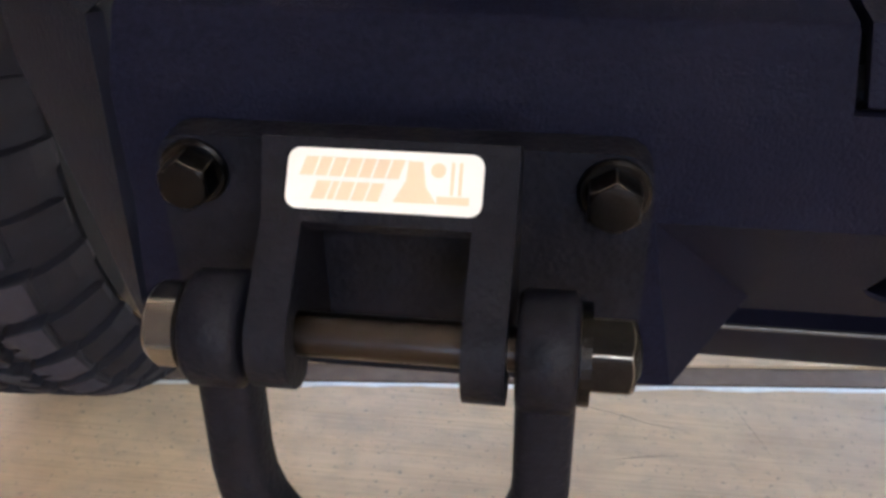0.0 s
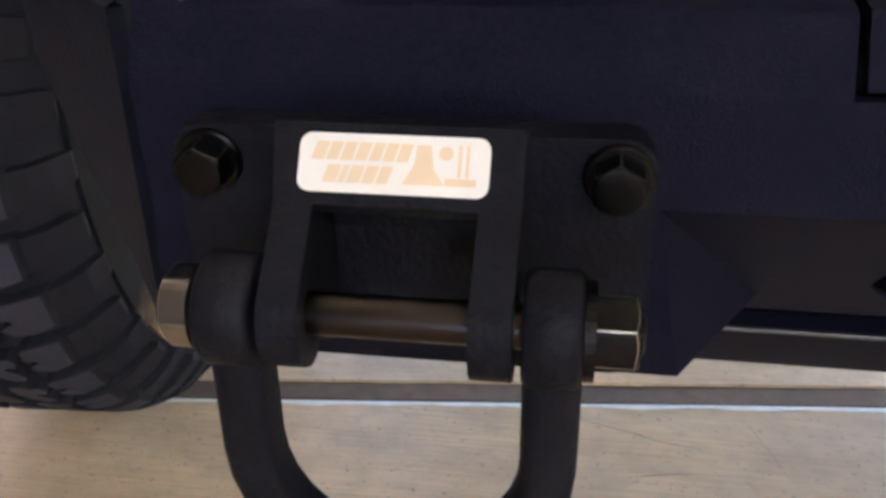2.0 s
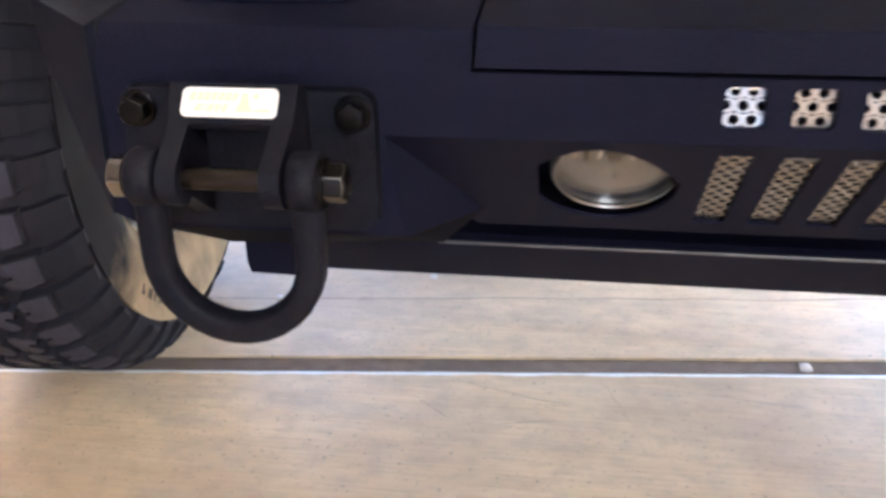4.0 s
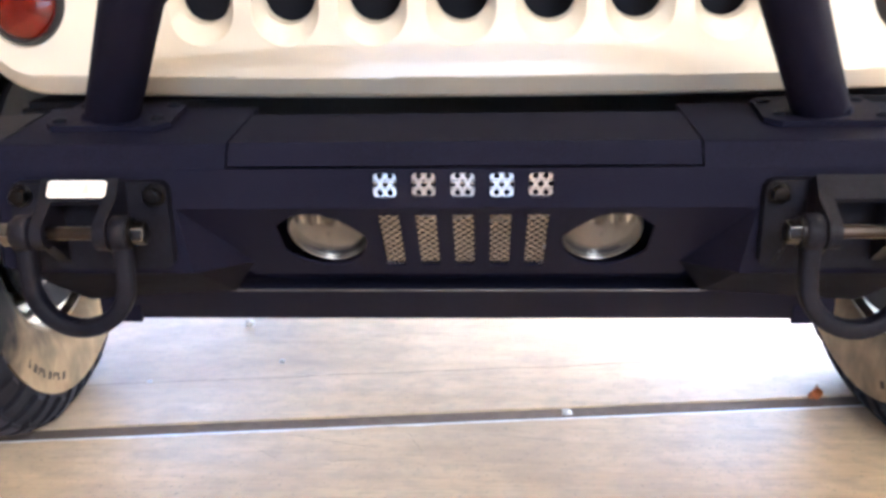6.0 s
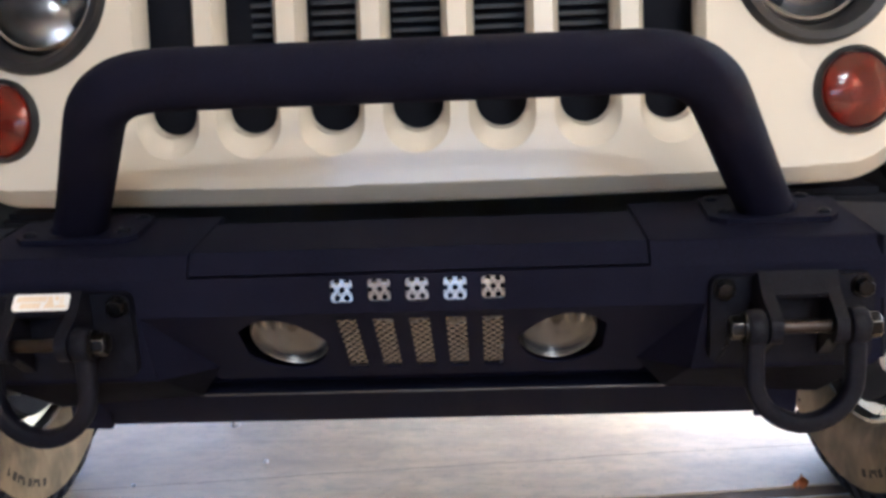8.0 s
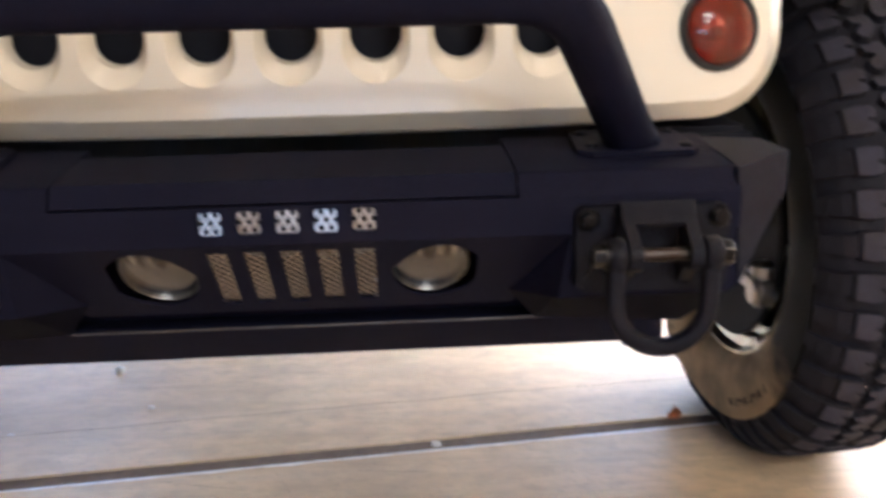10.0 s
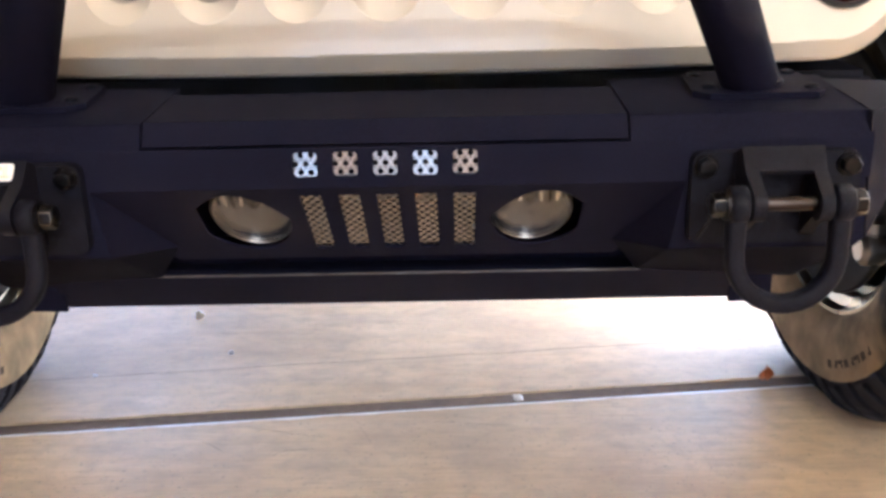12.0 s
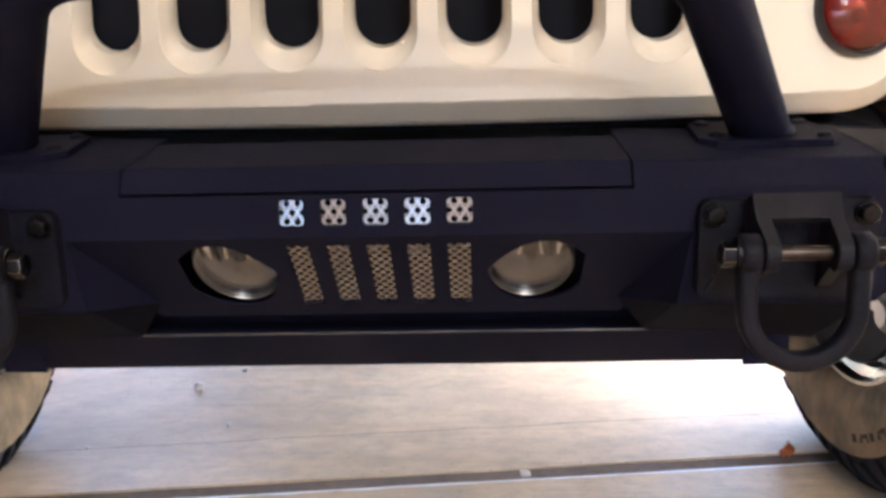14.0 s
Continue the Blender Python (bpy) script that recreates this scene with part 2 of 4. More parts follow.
def pierced(outline, holes, m, depth, bm=None):
    """A flat plate with openings, thickened along z by depth."""
    b = bmesh.new()
    edges = []
    for loop in (outline, *holes):
        ring = [b.verts.new((x, y, 0)) for x, y in loop]
        edges += [b.edges.new((ring[k], ring[(k + 1) % len(ring)])) for k in range(len(ring))]
    bmesh.ops.triangle_fill(b, use_beauty=True, use_dissolve=False, edges=edges)
    made = bmesh.ops.extrude_face_region(b, geom=b.faces[:])
    for v in made["geom"]:
        if isinstance(v, bmesh.types.BMVert):
            v.co.z += depth
    b.transform(m)
    return join(bm, b)


def lathe(profile, centre, axis="x", steps=48, bm=None, closed=False, bowl=False):
    """Turns a profile of (along, radius) round an axis. bowl: the first end stays open."""
    b = bmesh.new()
    rings = []
    for along, r in profile:
        ring = []
        for k in range(steps):
            a = 2 * math.pi * k / steps
            p = {"x": (along, r * math.cos(a), r * math.sin(a)), "y": (r * math.cos(a), along, r * math.sin(a)), "z": (r * math.cos(a), r * math.sin(a), along)}[axis]
            ring.append(b.verts.new(Vector(p) + Vector(centre)))
        rings.append(ring)
    pairs = list(zip(rings, rings[1:])) + ([(rings[-1], rings[0])] if closed else [])
    for one, two in pairs:
        for k in range(steps):
            b.faces.new((one[k], one[(k + 1) % steps], two[(k + 1) % steps], two[k]))
    if not closed:
        for ring in rings[-1:] if bowl else (rings[0], rings[-1]):
            b.faces.new(ring)
    return join(bm, b)


def sweep(points, section, bm=None, flat=None):
    """Carries a closed section (pairs) along a path; flat: the direction of the section's second axis."""
    b = bmesh.new()
    rings = []
    for k, p in enumerate(points):
        ahead = (Vector(points[min(k + 1, len(points) - 1)]) - Vector(points[max(k - 1, 0)])).normalized()
        up = Vector(flat) if flat else Vector((0, 0, 1))
        side = ahead.cross(up)
        if side.length < 1e-4:
            side = ahead.cross(Vector((0, 1, 0)))
        side.normalize()
        up = side.cross(ahead).normalized()
        rings.append([b.verts.new(Vector(p) + side * u + up * v) for u, v in section])
    n = len(section)
    for one, two in zip(rings, rings[1:]):
        for k in range(n):
            b.faces.new((one[k], one[(k + 1) % n], two[(k + 1) % n], two[k]))
    b.faces.new(rings[0][::-1])
    b.faces.new(rings[-1])
    return join(bm, b)


def circle(r, steps=16, r2=None):
    return [(r * math.cos(2 * math.pi * k / steps), (r2 or r) * math.sin(2 * math.pi * k / steps)) for k in range(steps)]


def rounded_rect(x0, y0, x1, y1, r, steps=4):
    out = []
    for cx, cy, a in ((x1 - r, y1 - r, 0), (x0 + r, y1 - r, 90), (x0 + r, y0 + r, 180), (x1 - r, y0 + r, 270)):
        out += [(cx + r * math.cos(radians(a + 90 * k / steps)), cy + r * math.sin(radians(a + 90 * k / steps))) for k in range(steps + 1)]
    return out


def thing(name, label, category, group="", at=(0, 0, 0)):
    ob = new(name)
    ob.location = at
    return tagged(ob, label, category, group)


FRONT = Matrix(((1, 0, 0, 0), (0, 0, 1, 0), (0, 1, 0, 0), (0, 0, 0, 1)))      # (u, v, w) to (x, z, back)
SIDE = Matrix(((0, 0, 1, 0), (1, 0, 0, 0), (0, 1, 0, 0), (0, 0, 0, 1)))       # (u, v, w) to (y, z, along x)


# ---- the setting ----
SLANT = 0.1                      # the joints run a little askew of the car
JOINT_Y, JOINT_WIDTH, SLAB = 0.598, 0.031, 3.05
TURN = Matrix.Rotation(math.atan(SLANT), 4, "Z")

ground_bm = bmesh.new()
bmesh.ops.create_grid(ground_bm, x_segments=2, y_segments=2, size=400)
bmesh.ops.translate(ground_bm, verts=ground_bm.verts, vec=(0, 0, -0.03))
ground = tagged(part("ground", ground_bm, CONCRETE), "pale concrete driveway reaching away into the distance", "ground", kind="structure")

floor = thing("floor", "broomed grey-tan concrete slabs with filled joints", "floor")
tagged(floor, kind="structure")


def slab(u0, v0, u1, v1):
    b = box((u0, v0, -0.10), (u1, v1, 0.0), 0.005, segments=3)
    b.transform(Matrix.Translation((0, JOINT_Y, 0)) @ TURN)
    part("slab", b, CONCRETE, floor, smooth=60)


for row in range(-2, 3):
    v0 = row * SLAB + (JOINT_WIDTH if row >= 0 else 0) + (0.0 if row <= 0 else 0.012 * row)
    v1 = (row + 1) * SLAB - (0.0 if row == -1 else 0.012)
    if row == -1:
        v1 = 0.0
    for u0, u1 in ((-6.0, -2.412), (-2.4, 2.388), (2.4, 6.0)):
        slab(u0, v0, u1, v1)
filler = box((-6, 0.0045, -0.05), (6, JOINT_WIDTH + 0.003, -0.0026), 0.0)
bmesh.ops.subdivide_edges(filler, edges=[e for e in filler.edges if abs(e.verts[0].co.x - e.verts[1].co.x) > 1], cuts=200)
for v in filler.verts:
    v.co.z += 0.0010 * noise.noise(v.co * 18)
filler.transform(Matrix.Translation((0, JOINT_Y, 0)) @ TURN)
part("joint_filler", filler, FILLER, floor, "brown fibre strip in the slab joint")

# strip along the arris; its glare is painted by the pale colour
arris = bmesh.new()
last = None
for k in range(401):
    x = -2.0 + 0.01 * k
    w = 0.0052 + 0.0034 * noise.noise((x * 16, 3, 0)) + 0.002 * noise.noise((x * 60, 5, 0))
    pair = [arris.verts.new((x, -0.0048 - w, 0.0005)), arris.verts.new((x, -0.0046, 0.0005)), arris.verts.new((x, -0.0010, -0.0012)), arris.verts.new((x, 0.0002, -0.0045))]
    if last:
        for n in range(3):
            arris.faces.new((last[n], pair[n], pair[n + 1], last[n + 1]))
    last = pair
arris.transform(Matrix.Translation((0, JOINT_Y, 0)) @ TURN)
part("worn_edge", arris, ARRIS, floor, "pale slab edge along the joint, its caught light in the colour")

scratch_ends = ((-0.298, 0.542, -0.151, 0.500), (-0.115, 0.569, -0.074, 0.471), (-0.36, 0.50, -0.31, 0.46), (0.02, 0.55, 0.16, 0.53), (-0.24, 0.455, -0.17, 0.47))
for n, (x0, y0, x1, y1) in enumerate(scratch_ends):
    line, last = bmesh.new(), None
    for k in range(25):
        t = k / 24
        x, y = x0 + (x1 - x0) * t, y0 + (y1 - y0) * t + 0.004 * noise.noise((t * 4, n, 2))
        w = 0.0006 * math.sin(math.pi * (0.06 + 0.88 * t)) * (0.6 + 0.8 * abs(noise.noise((t * 9, n, 7))))
        pair = [line.verts.new((x, y - w, 0.0006)), line.verts.new((x, y + w, 0.0006))]
        if last:
            line.faces.new((last[0], pair[0], pair[1], last[1]))
        last = pair
    part("scratch", line, FILLER, floor, "thin dark scratch in the concrete")

crack = bmesh.new()
last = None
for k in range(61):
    x = -0.75 + 1.5 * k / 60
    y = 0.800 + 0.100 * x + 0.006 * noise.noise((x * 9, 1, 0)) + 0.012 * noise.noise((x * 2, 4, 0))
    w = 0.0006 + 0.0010 * abs(noise.noise((x * 14, 8, 0)))
    pair = [crack.verts.new((x, y - w, 0.0006)), crack.verts.new((x, y + w, 0.0006))]
    if last:
        crack.faces.new((last[0], pair[0], pair[1], last[1]))
    last = pair
part("hairline_crack", crack, FILLER, floor, "thin dark hairline crack")


# unseen roof; where it ends decides how much sky light comes in
ROOF_EDGE = 3.62
tagged(part("ceiling", box((-3.4, -6.2, CEILING_Z), (ROOF_EDGE, 4.4, CEILING_Z + 0.2), 0.01), CEILING), "unseen plain pale ceiling, its edges set to limit the sky light", "ceiling", kind="structure")
# unseen; set close in to keep light off the left front floor
tagged(part("light_block_left", box((-2.2, -6.0, -0.03), (-2.0, 2.6, CEILING_Z), 0.006), BLOCKER), "unseen dark brown wall, added to darken the left floor", "wall", kind="structure")
# unseen; its length is chosen to shape the side light on the floor
tagged(part("added_wall_right", box((3.15, -6.0, -0.03), (3.35, 1.6, CEILING_Z), 0.006), PLASTER), "unseen warm tan side wall, added to limit light from the right", "wall", kind="structure")
# unseen; the opening is added to let daylight onto the car's front
front = pierced([(-3.4, -0.03), (3.15, -0.03), (3.15, CEILING_Z), (-3.4, CEILING_Z)], [[(-1.7, 1.00), (1.6, 1.00), (1.6, 1.72), (-1.7, 1.72)]], Matrix.Translation((0, -6.2, 0)) @ FRONT, 0.2)
tagged(part("wall_front", front, PLASTER), "unseen warm tan wall with a window opening added for front light", "wall", kind="structure")
for y in (2.5, 4.2):
    tagged(part("post", box((3.15, y - 0.06, -0.03), (3.27, y + 0.06, CEILING_Z), 0.008), TIMBER), "square painted post of the open side", "post", "posts", "structure")
for x, y in LAMPS_AT:
    fixture = box((x - 0.63, y - 0.11, CEILING_Z - 0.06), (x + 0.63, y + 0.11, CEILING_Z), 0.008)
    tagged(part("ceiling_light", fixture, WHITE), "long white ceiling light fixture", "lamp", "ceiling lights")


# ---- the car ----
car = thing("car", "white off-road car with a black steel front bumper, parked on concrete", "car", at=(0, 0.685, 0))


def mirrored(b, side):
    if side < 0:
        b.transform(Matrix.Diagonal((-1, 1, 1, 1)))
    return b


# grille: seven upright slots in a white shell that bows back towards its ends and leans back
PITCH = 0.092


def shell_y(x, z):
    return 0.146 + 0.20 * x * x + 0.14 * (z - 0.70)


def stadium(cx, z0, z1, half, steps=12):
    out = [(cx + half * math.cos(math.pi * k / steps), z1 - half + half * math.sin(math.pi * k / steps)) for k in range(steps + 1)]
    out += [(cx - half * math.cos(math.pi * k / steps), z0 + half - half * math.sin(math.pi * k / steps)) for k in range(steps + 1)]
    return out


SHELL_LOW, SHELL_TOP = 0.6605, 1.10
shell = bmesh.new()
for k in range(-3, 4):
    cx, cell = k * PITCH, bmesh.new()
    lip = stadium(cx, 0.6925, 1.07, 0.0362)
    throat = stadium(cx, 0.713, 1.05, 0.0288)
    deep = stadium(cx, 0.716, 1.045, 0.0280)
    steps_x, steps_z = 4, 12
    x0, x1 = cx - PITCH / 2, cx + PITCH / 2
    frame_loop = [(x0 + (x1 - x0) * n / steps_x, SHELL_LOW) for n in range(steps_x)] + [(x1, SHELL_LOW + (SHELL_TOP - SHELL_LOW) * n / steps_z) for n in range(steps_z)]
    frame_loop += [(x1 - (x1 - x0) * n / steps_x, SHELL_TOP) for n in range(steps_x)] + [(x0, SHELL_TOP - (SHELL_TOP - SHELL_LOW) * n / steps_z) for n in range(steps_z)]
    edges = []
    rings = []
    for loop in (frame_loop, lip):
        ring = [cell.verts.new((x, 0, z)) for x, z in loop]
        rings.append(ring)
        edges += [cell.edges.new((ring[n], ring[(n + 1) % len(ring)])) for n in range(len(ring))]
    bmesh.ops.triangle_fill(cell, use_beauty=True, edges=edges)
    before = rings[1]
    for loop, back in ((stadium(cx, 0.6950, 1.067, 0.0350), 0.003), (stadium(cx, 0.7035, 1.058, 0.0318), 0.0105), (throat, 0.018), (deep, 0.036)):
        ring = [cell.verts.new((x, back, z)) for x, z in loop]
        for n in range(len(ring)):
            cell.faces.new((before[n], before[(n + 1) % len(ring)], ring[(n + 1) % len(ring)], ring[n]))
        before = ring
    join(shell, cell)
RIGHT_X, CORNER = 0.555, 0.075


def low_edge(n):
    """The shell's outer edge, from the middle of the bottom out and up: place and outward normal."""
    flat = RIGHT_X - CORNER
    if n <= 20:
        return flat * n / 20, SHELL_LOW, 0.0, -1.0
    if n <= 32:
        a = radians(90 * (n - 20) / 12)
        return flat + CORNER * math.sin(a), SHELL_LOW + CORNER - CORNER * math.cos(a), math.sin(a), -math.cos(a)
    return RIGHT_X, SHELL_LOW + CORNER + (SHELL_TOP - SHELL_LOW - CORNER) * (n - 32) / 10, 1.0, 0.0


bmesh.ops.remove_doubles(shell, verts=shell.verts, dist=0.0004)
LAMPS = ((0.442, 0.889, 0.090), (0.487, 0.740, 0.0425))
for side in (-1, 1):
    panel = bmesh.new()
    columns = []
    xs = [3.5 * PITCH + (RIGHT_X - 3.5 * PITCH) * n / 56 for n in range(57)]
    for x in xs:
        low = SHELL_LOW
        if x > RIGHT_X - CORNER:
            low = SHELL_LOW + CORNER - math.sqrt(max(0, CORNER ** 2 - (x - RIGHT_X + CORNER) ** 2))
        columns.append([panel.verts.new((x, 0, low + (SHELL_TOP - low) * n / 110)) for n in range(111)])
    for one, two in zip(columns, columns[1:]):
        for n in range(110):
            middle = (one[n].co + two[n + 1].co) / 2
            if all(math.hypot(middle.x - x, middle.z - z) > r for x, z, r in LAMPS):
                panel.faces.new((one[n], two[n], two[n + 1], one[n + 1]))
    rows = []
    for n in range(43):
        x, z, nx, nz = low_edge(n)
        rows.append([panel.verts.new((x + nx * out, back, z + nz * out)) for out, back in ((0, 0), (0.0018, 0.0010), (0.0036, 0.0034), (0.020, 0.019), (0.0255, 0.027), (0.027, 0.036), (0.027, 0.10))])
    for one, two in zip(rows, rows[1:]):
        for n in range(6):
            panel.faces.new((one[n], two[n], two[n + 1], one[n + 1]))
    join(shell, mirrored(panel, side))
def spread(x):
    """The shell stands a little to one side of the bumper's middle, and its slots a little wider apart."""
    return x * (1 + 0.021 * min(1.0, max(0.0, (0.50 - abs(x)) / 0.16))) - 0.003


for v in shell.verts:
    v.co.x, v.co.y = spread(v.co.x), v.co.y + shell_y(v.co.x, v.co.z)
grille = part("grille", shell, WHITE, car, "cream-white grille shell with seven rounded slots", smooth=35)
# the flat of the shell is one smooth pressing
flowing = [(0.0, 0.0, 0.0)] * len(grille.data.loops)
for face in grille.data.polygons:
    corners = [grille.data.vertices[n].co for n in face.vertices]
    if all(abs(c.y - shell_y(c.x, c.z)) < 0.0009 for c in corners):
        for loop, c in zip(face.loop_indices, corners):
            flow = Vector((0.40 * c.x, -1.0, 0.14)).normalized()
            flowing[loop] = (flow if flow.dot(face.normal) > 0 else -flow)[:]
grille.data.normals_split_custom_set(flowing)

core = box((-0.42, 0.255, 0.62), (0.42, 0.275, 1.10))
part("radiator", core, UNDER, grille, "dark radiator behind the slots")
for k in range(-3, 4):
    if abs(k) == 3:
        continue                       # the outer slots open on a dark duct
    for n in range(26):
        z = 0.80 + 0.0115 * n
        part("louvre", box((spread(k * PITCH) - (0.006 if k == -2 else 0.029), 0.236, z), (spread(k * PITCH) + 0.032, 0.246, z + 0.0045)), TRIM, grille)


def round_lamp(x, z, radius, lens_radius, kind):
    """A round lamp let into the shell, square to it."""
    seat = Matrix.Translation((x, shell_y(x, z), z)) @ Matrix.Rotation(math.atan(0.40 * x), 4, "Z") @ Matrix.Rotation(-math.atan(0.14), 4, "X")

    def turned(profile, steps=64, closed=False, shift=(0, 0, 0), bowl=False):
        b = lathe(profile, shift, "y", steps, closed=closed, bowl=bowl)
        b.transform(seat)
        return b

    r = lens_radius
    if kind == "headlight":
        lamp = part("headlight", turned([(0.02, radius), (-0.004, radius), (-0.010, radius - 0.004), (-0.008, radius - 0.014), (0.002, r + 0.008), (0.020, r + 0.005), (0.05, r + 0.004), (0.06, radius - 0.01)], closed=True), TRIM, car, "round headlight in a black bezel", 40)
        part("retaining_ring", turned([(0.024, r + 0.006), (0.014, r + 0.004), (0.012, r), (0.014, r - 0.004), (0.026, r - 0.006)], closed=True), STEEL, lamp, "bright chrome ring", 40)
        part("reflector", turned([(0.030, r - 0.004), (0.055, r * 0.86), (0.085, r * 0.55), (0.1, 0.018), (0.1, 0.001)], bowl=True), MIRROR, lamp, smooth=40)
        part("bulb", turned([(0.098, 0.012), (0.06, 0.012), (0.052, 0.008), (0.05, 0.001)], 24), STEEL, lamp, smooth=40)
        glass = turned([(0.024, r - 0.005), (0.014, r * 0.85), (0.006, r * 0.5), (0.003, 0.001), (0.006, 0.001), (0.009, r * 0.5), (0.018, r * 0.85), (0.028, r - 0.005)], closed=True)
        lens = part("lens", glass, CLEAR, lamp, "clear domed glass lens", 50)
        lens.visible_shadow = False
        return
    lamp = part("turn_signal", turned([(0.02, radius), (-0.006, radius), (-0.011, radius - 0.003), (-0.009, r + 0.001), (0.02, r)], 48, True), TRIM, car, "round amber turn signal with a black rim", 40)
    part("reflector", turned([(0.006, r), (0.030, r * 0.7), (0.036, 0.001)], 48, bowl=True), MIRROR, lamp, smooth=40)
    part("bulb", turned([(0.036, 0.012), (0.014, 0.012), (0.006, 0.008), (0.005, 0.001)], 20, shift=(0.004, 0, -0.006)), BULB, lamp, smooth=40)
    glass = turned([(0.000, r), (-0.010, r * 0.95), (-0.016, r * 0.75), (-0.019, r * 0.35), (-0.020, 0.001), (-0.016, 0.001), (-0.013, r * 0.5), (0.003, r * 0.96)], 48, True)
    lens = part("lens", glass, AMBER, lamp, "red-orange ribbed plastic lens", 40)
    lens.visible_shadow = False


for side in (-1, 1):
    round_lamp(side * 0.442 - 0.003, 0.889, 0.099, 0.070, "headlight")
    round_lamp(side * 0.487 - 0.003, 0.740, 0.049, 0.042, "turn_signal")

# body behind the grille: hood, fenders, tub, dark underside
hood = prism([(-0.60, 0.30), (0.60, 0.30), (0.68, 1.45), (-0.68, 1.45)], Matrix.Translation((0, -0.07, 1.08)), 0.12, 0.04, segments=3)
part("hood", hood, WHITE, car, "white engine hood", 40)
tub = prism([(-0.70, 1.38), (0.70, 1.38), (0.72, 3.9), (-0.72, 3.9)], Matrix.Translation((0, 0, 0.56)), 0.66, 0.05, segments=3)
part("tub", tub, WHITE, car, "white open body tub", 40)
for side in (-1, 1):
    arch = [(0.30, 0.80), (0.26, 0.90), (0.30, 0.96), (1.25, 1.00), (1.30, 0.62), (1.18, 0.62), (1.08, 0.80), (0.90, 0.87), (0.60, 0.87), (0.42, 0.82)]
    fender = prism(arch, Matrix.Translation((0.575, 0, 0)) @ SIDE, 0.345, 0.012)
    part("fender", mirrored(fender, side), WHITE, car, "white front fender", 40)
    liner = box((0.44, 0.36, 0.62), (0.60, 1.2, 0.94), 0.03)
    part("wheel_liner", mirrored(liner, side), UNDER, car, "dark wheel liner")
    rail = box((0.31, 0.13, 0.43), (0.40, 3.6, 0.55), 0.008)
    part("frame_rail", mirrored(rail, side), UNDER, car, "dark chassis rail")
part("underside", box((-0.60, 0.36, 0.55), (0.60, 3.7, 0.60), 0.01), UNDER, car, "dark dirty underside")
part("valance", box((-0.455, 0.158, 0.596), (0.455, 0.42, 0.606), 0.002), UNDER, car, "dark plastic valance behind the bumper")
part("axle", lathe([(-0.62, 0.036), (0.07, 0.036), (0.13, 0.10), (0.30, 0.10), (0.36, 0.036), (0.62, 0.036)], (0, 0.656, 0.450), "x", 24), UNDER, car, "dark front axle", 40)

# wheels
WHEEL_Y, WHEEL_Z, TYRE_R = 0.656, 0.405, 0.386
GROW = Matrix.Diagonal((1, 1.075, 1.075, 1))          # from the drawn radius to the true one
TREAD_WIDTH = 0.196


def tyre_mesh():
    h = TREAD_WIDTH / 2
    r = TYRE_R - 0.011
    prof = [(-h + 0.012, 0.222), (-h - 0.004, 0.232), (-h - 0.016, 0.262), (-h - 0.020, 0.295), (-h - 0.013, 0.328), (-h - 0.003, 0.346), (-h + 0.010, r - 0.014), (-h + 0.03, r - 0.002),
            (0, r + 0.002), (h - 0.03, r - 0.002), (h - 0.010, r - 0.014), (h + 0.003, 0.346), (h + 0.013, 0.328), (h + 0.020, 0.295), (h + 0.016, 0.262), (h + 0.004, 0.232), (h - 0.012, 0.222)]
    return lathe(prof, (0, 0, 0), "x", 96, closed=True)


def sidewall_mesh():
    """The dusty inner and outer flanks, a skin on the carcass."""
    h = TREAD_WIDTH / 2
    b = None
    for s in (-1, 1):
        prof = [(h - 0.0105, 0.2215), (h + 0.0055, 0.2315), (h + 0.0175, 0.262), (h + 0.0215, 0.295), (h + 0.0185, 0.324), (h + 0.010, 0.322), (h - 0.006, 0.236), (h - 0.014, 0.2225)]
        b = lathe([(s * x, r) for x, r in prof], (0, 0, 0), "x", 96, b, closed=True)
    return b


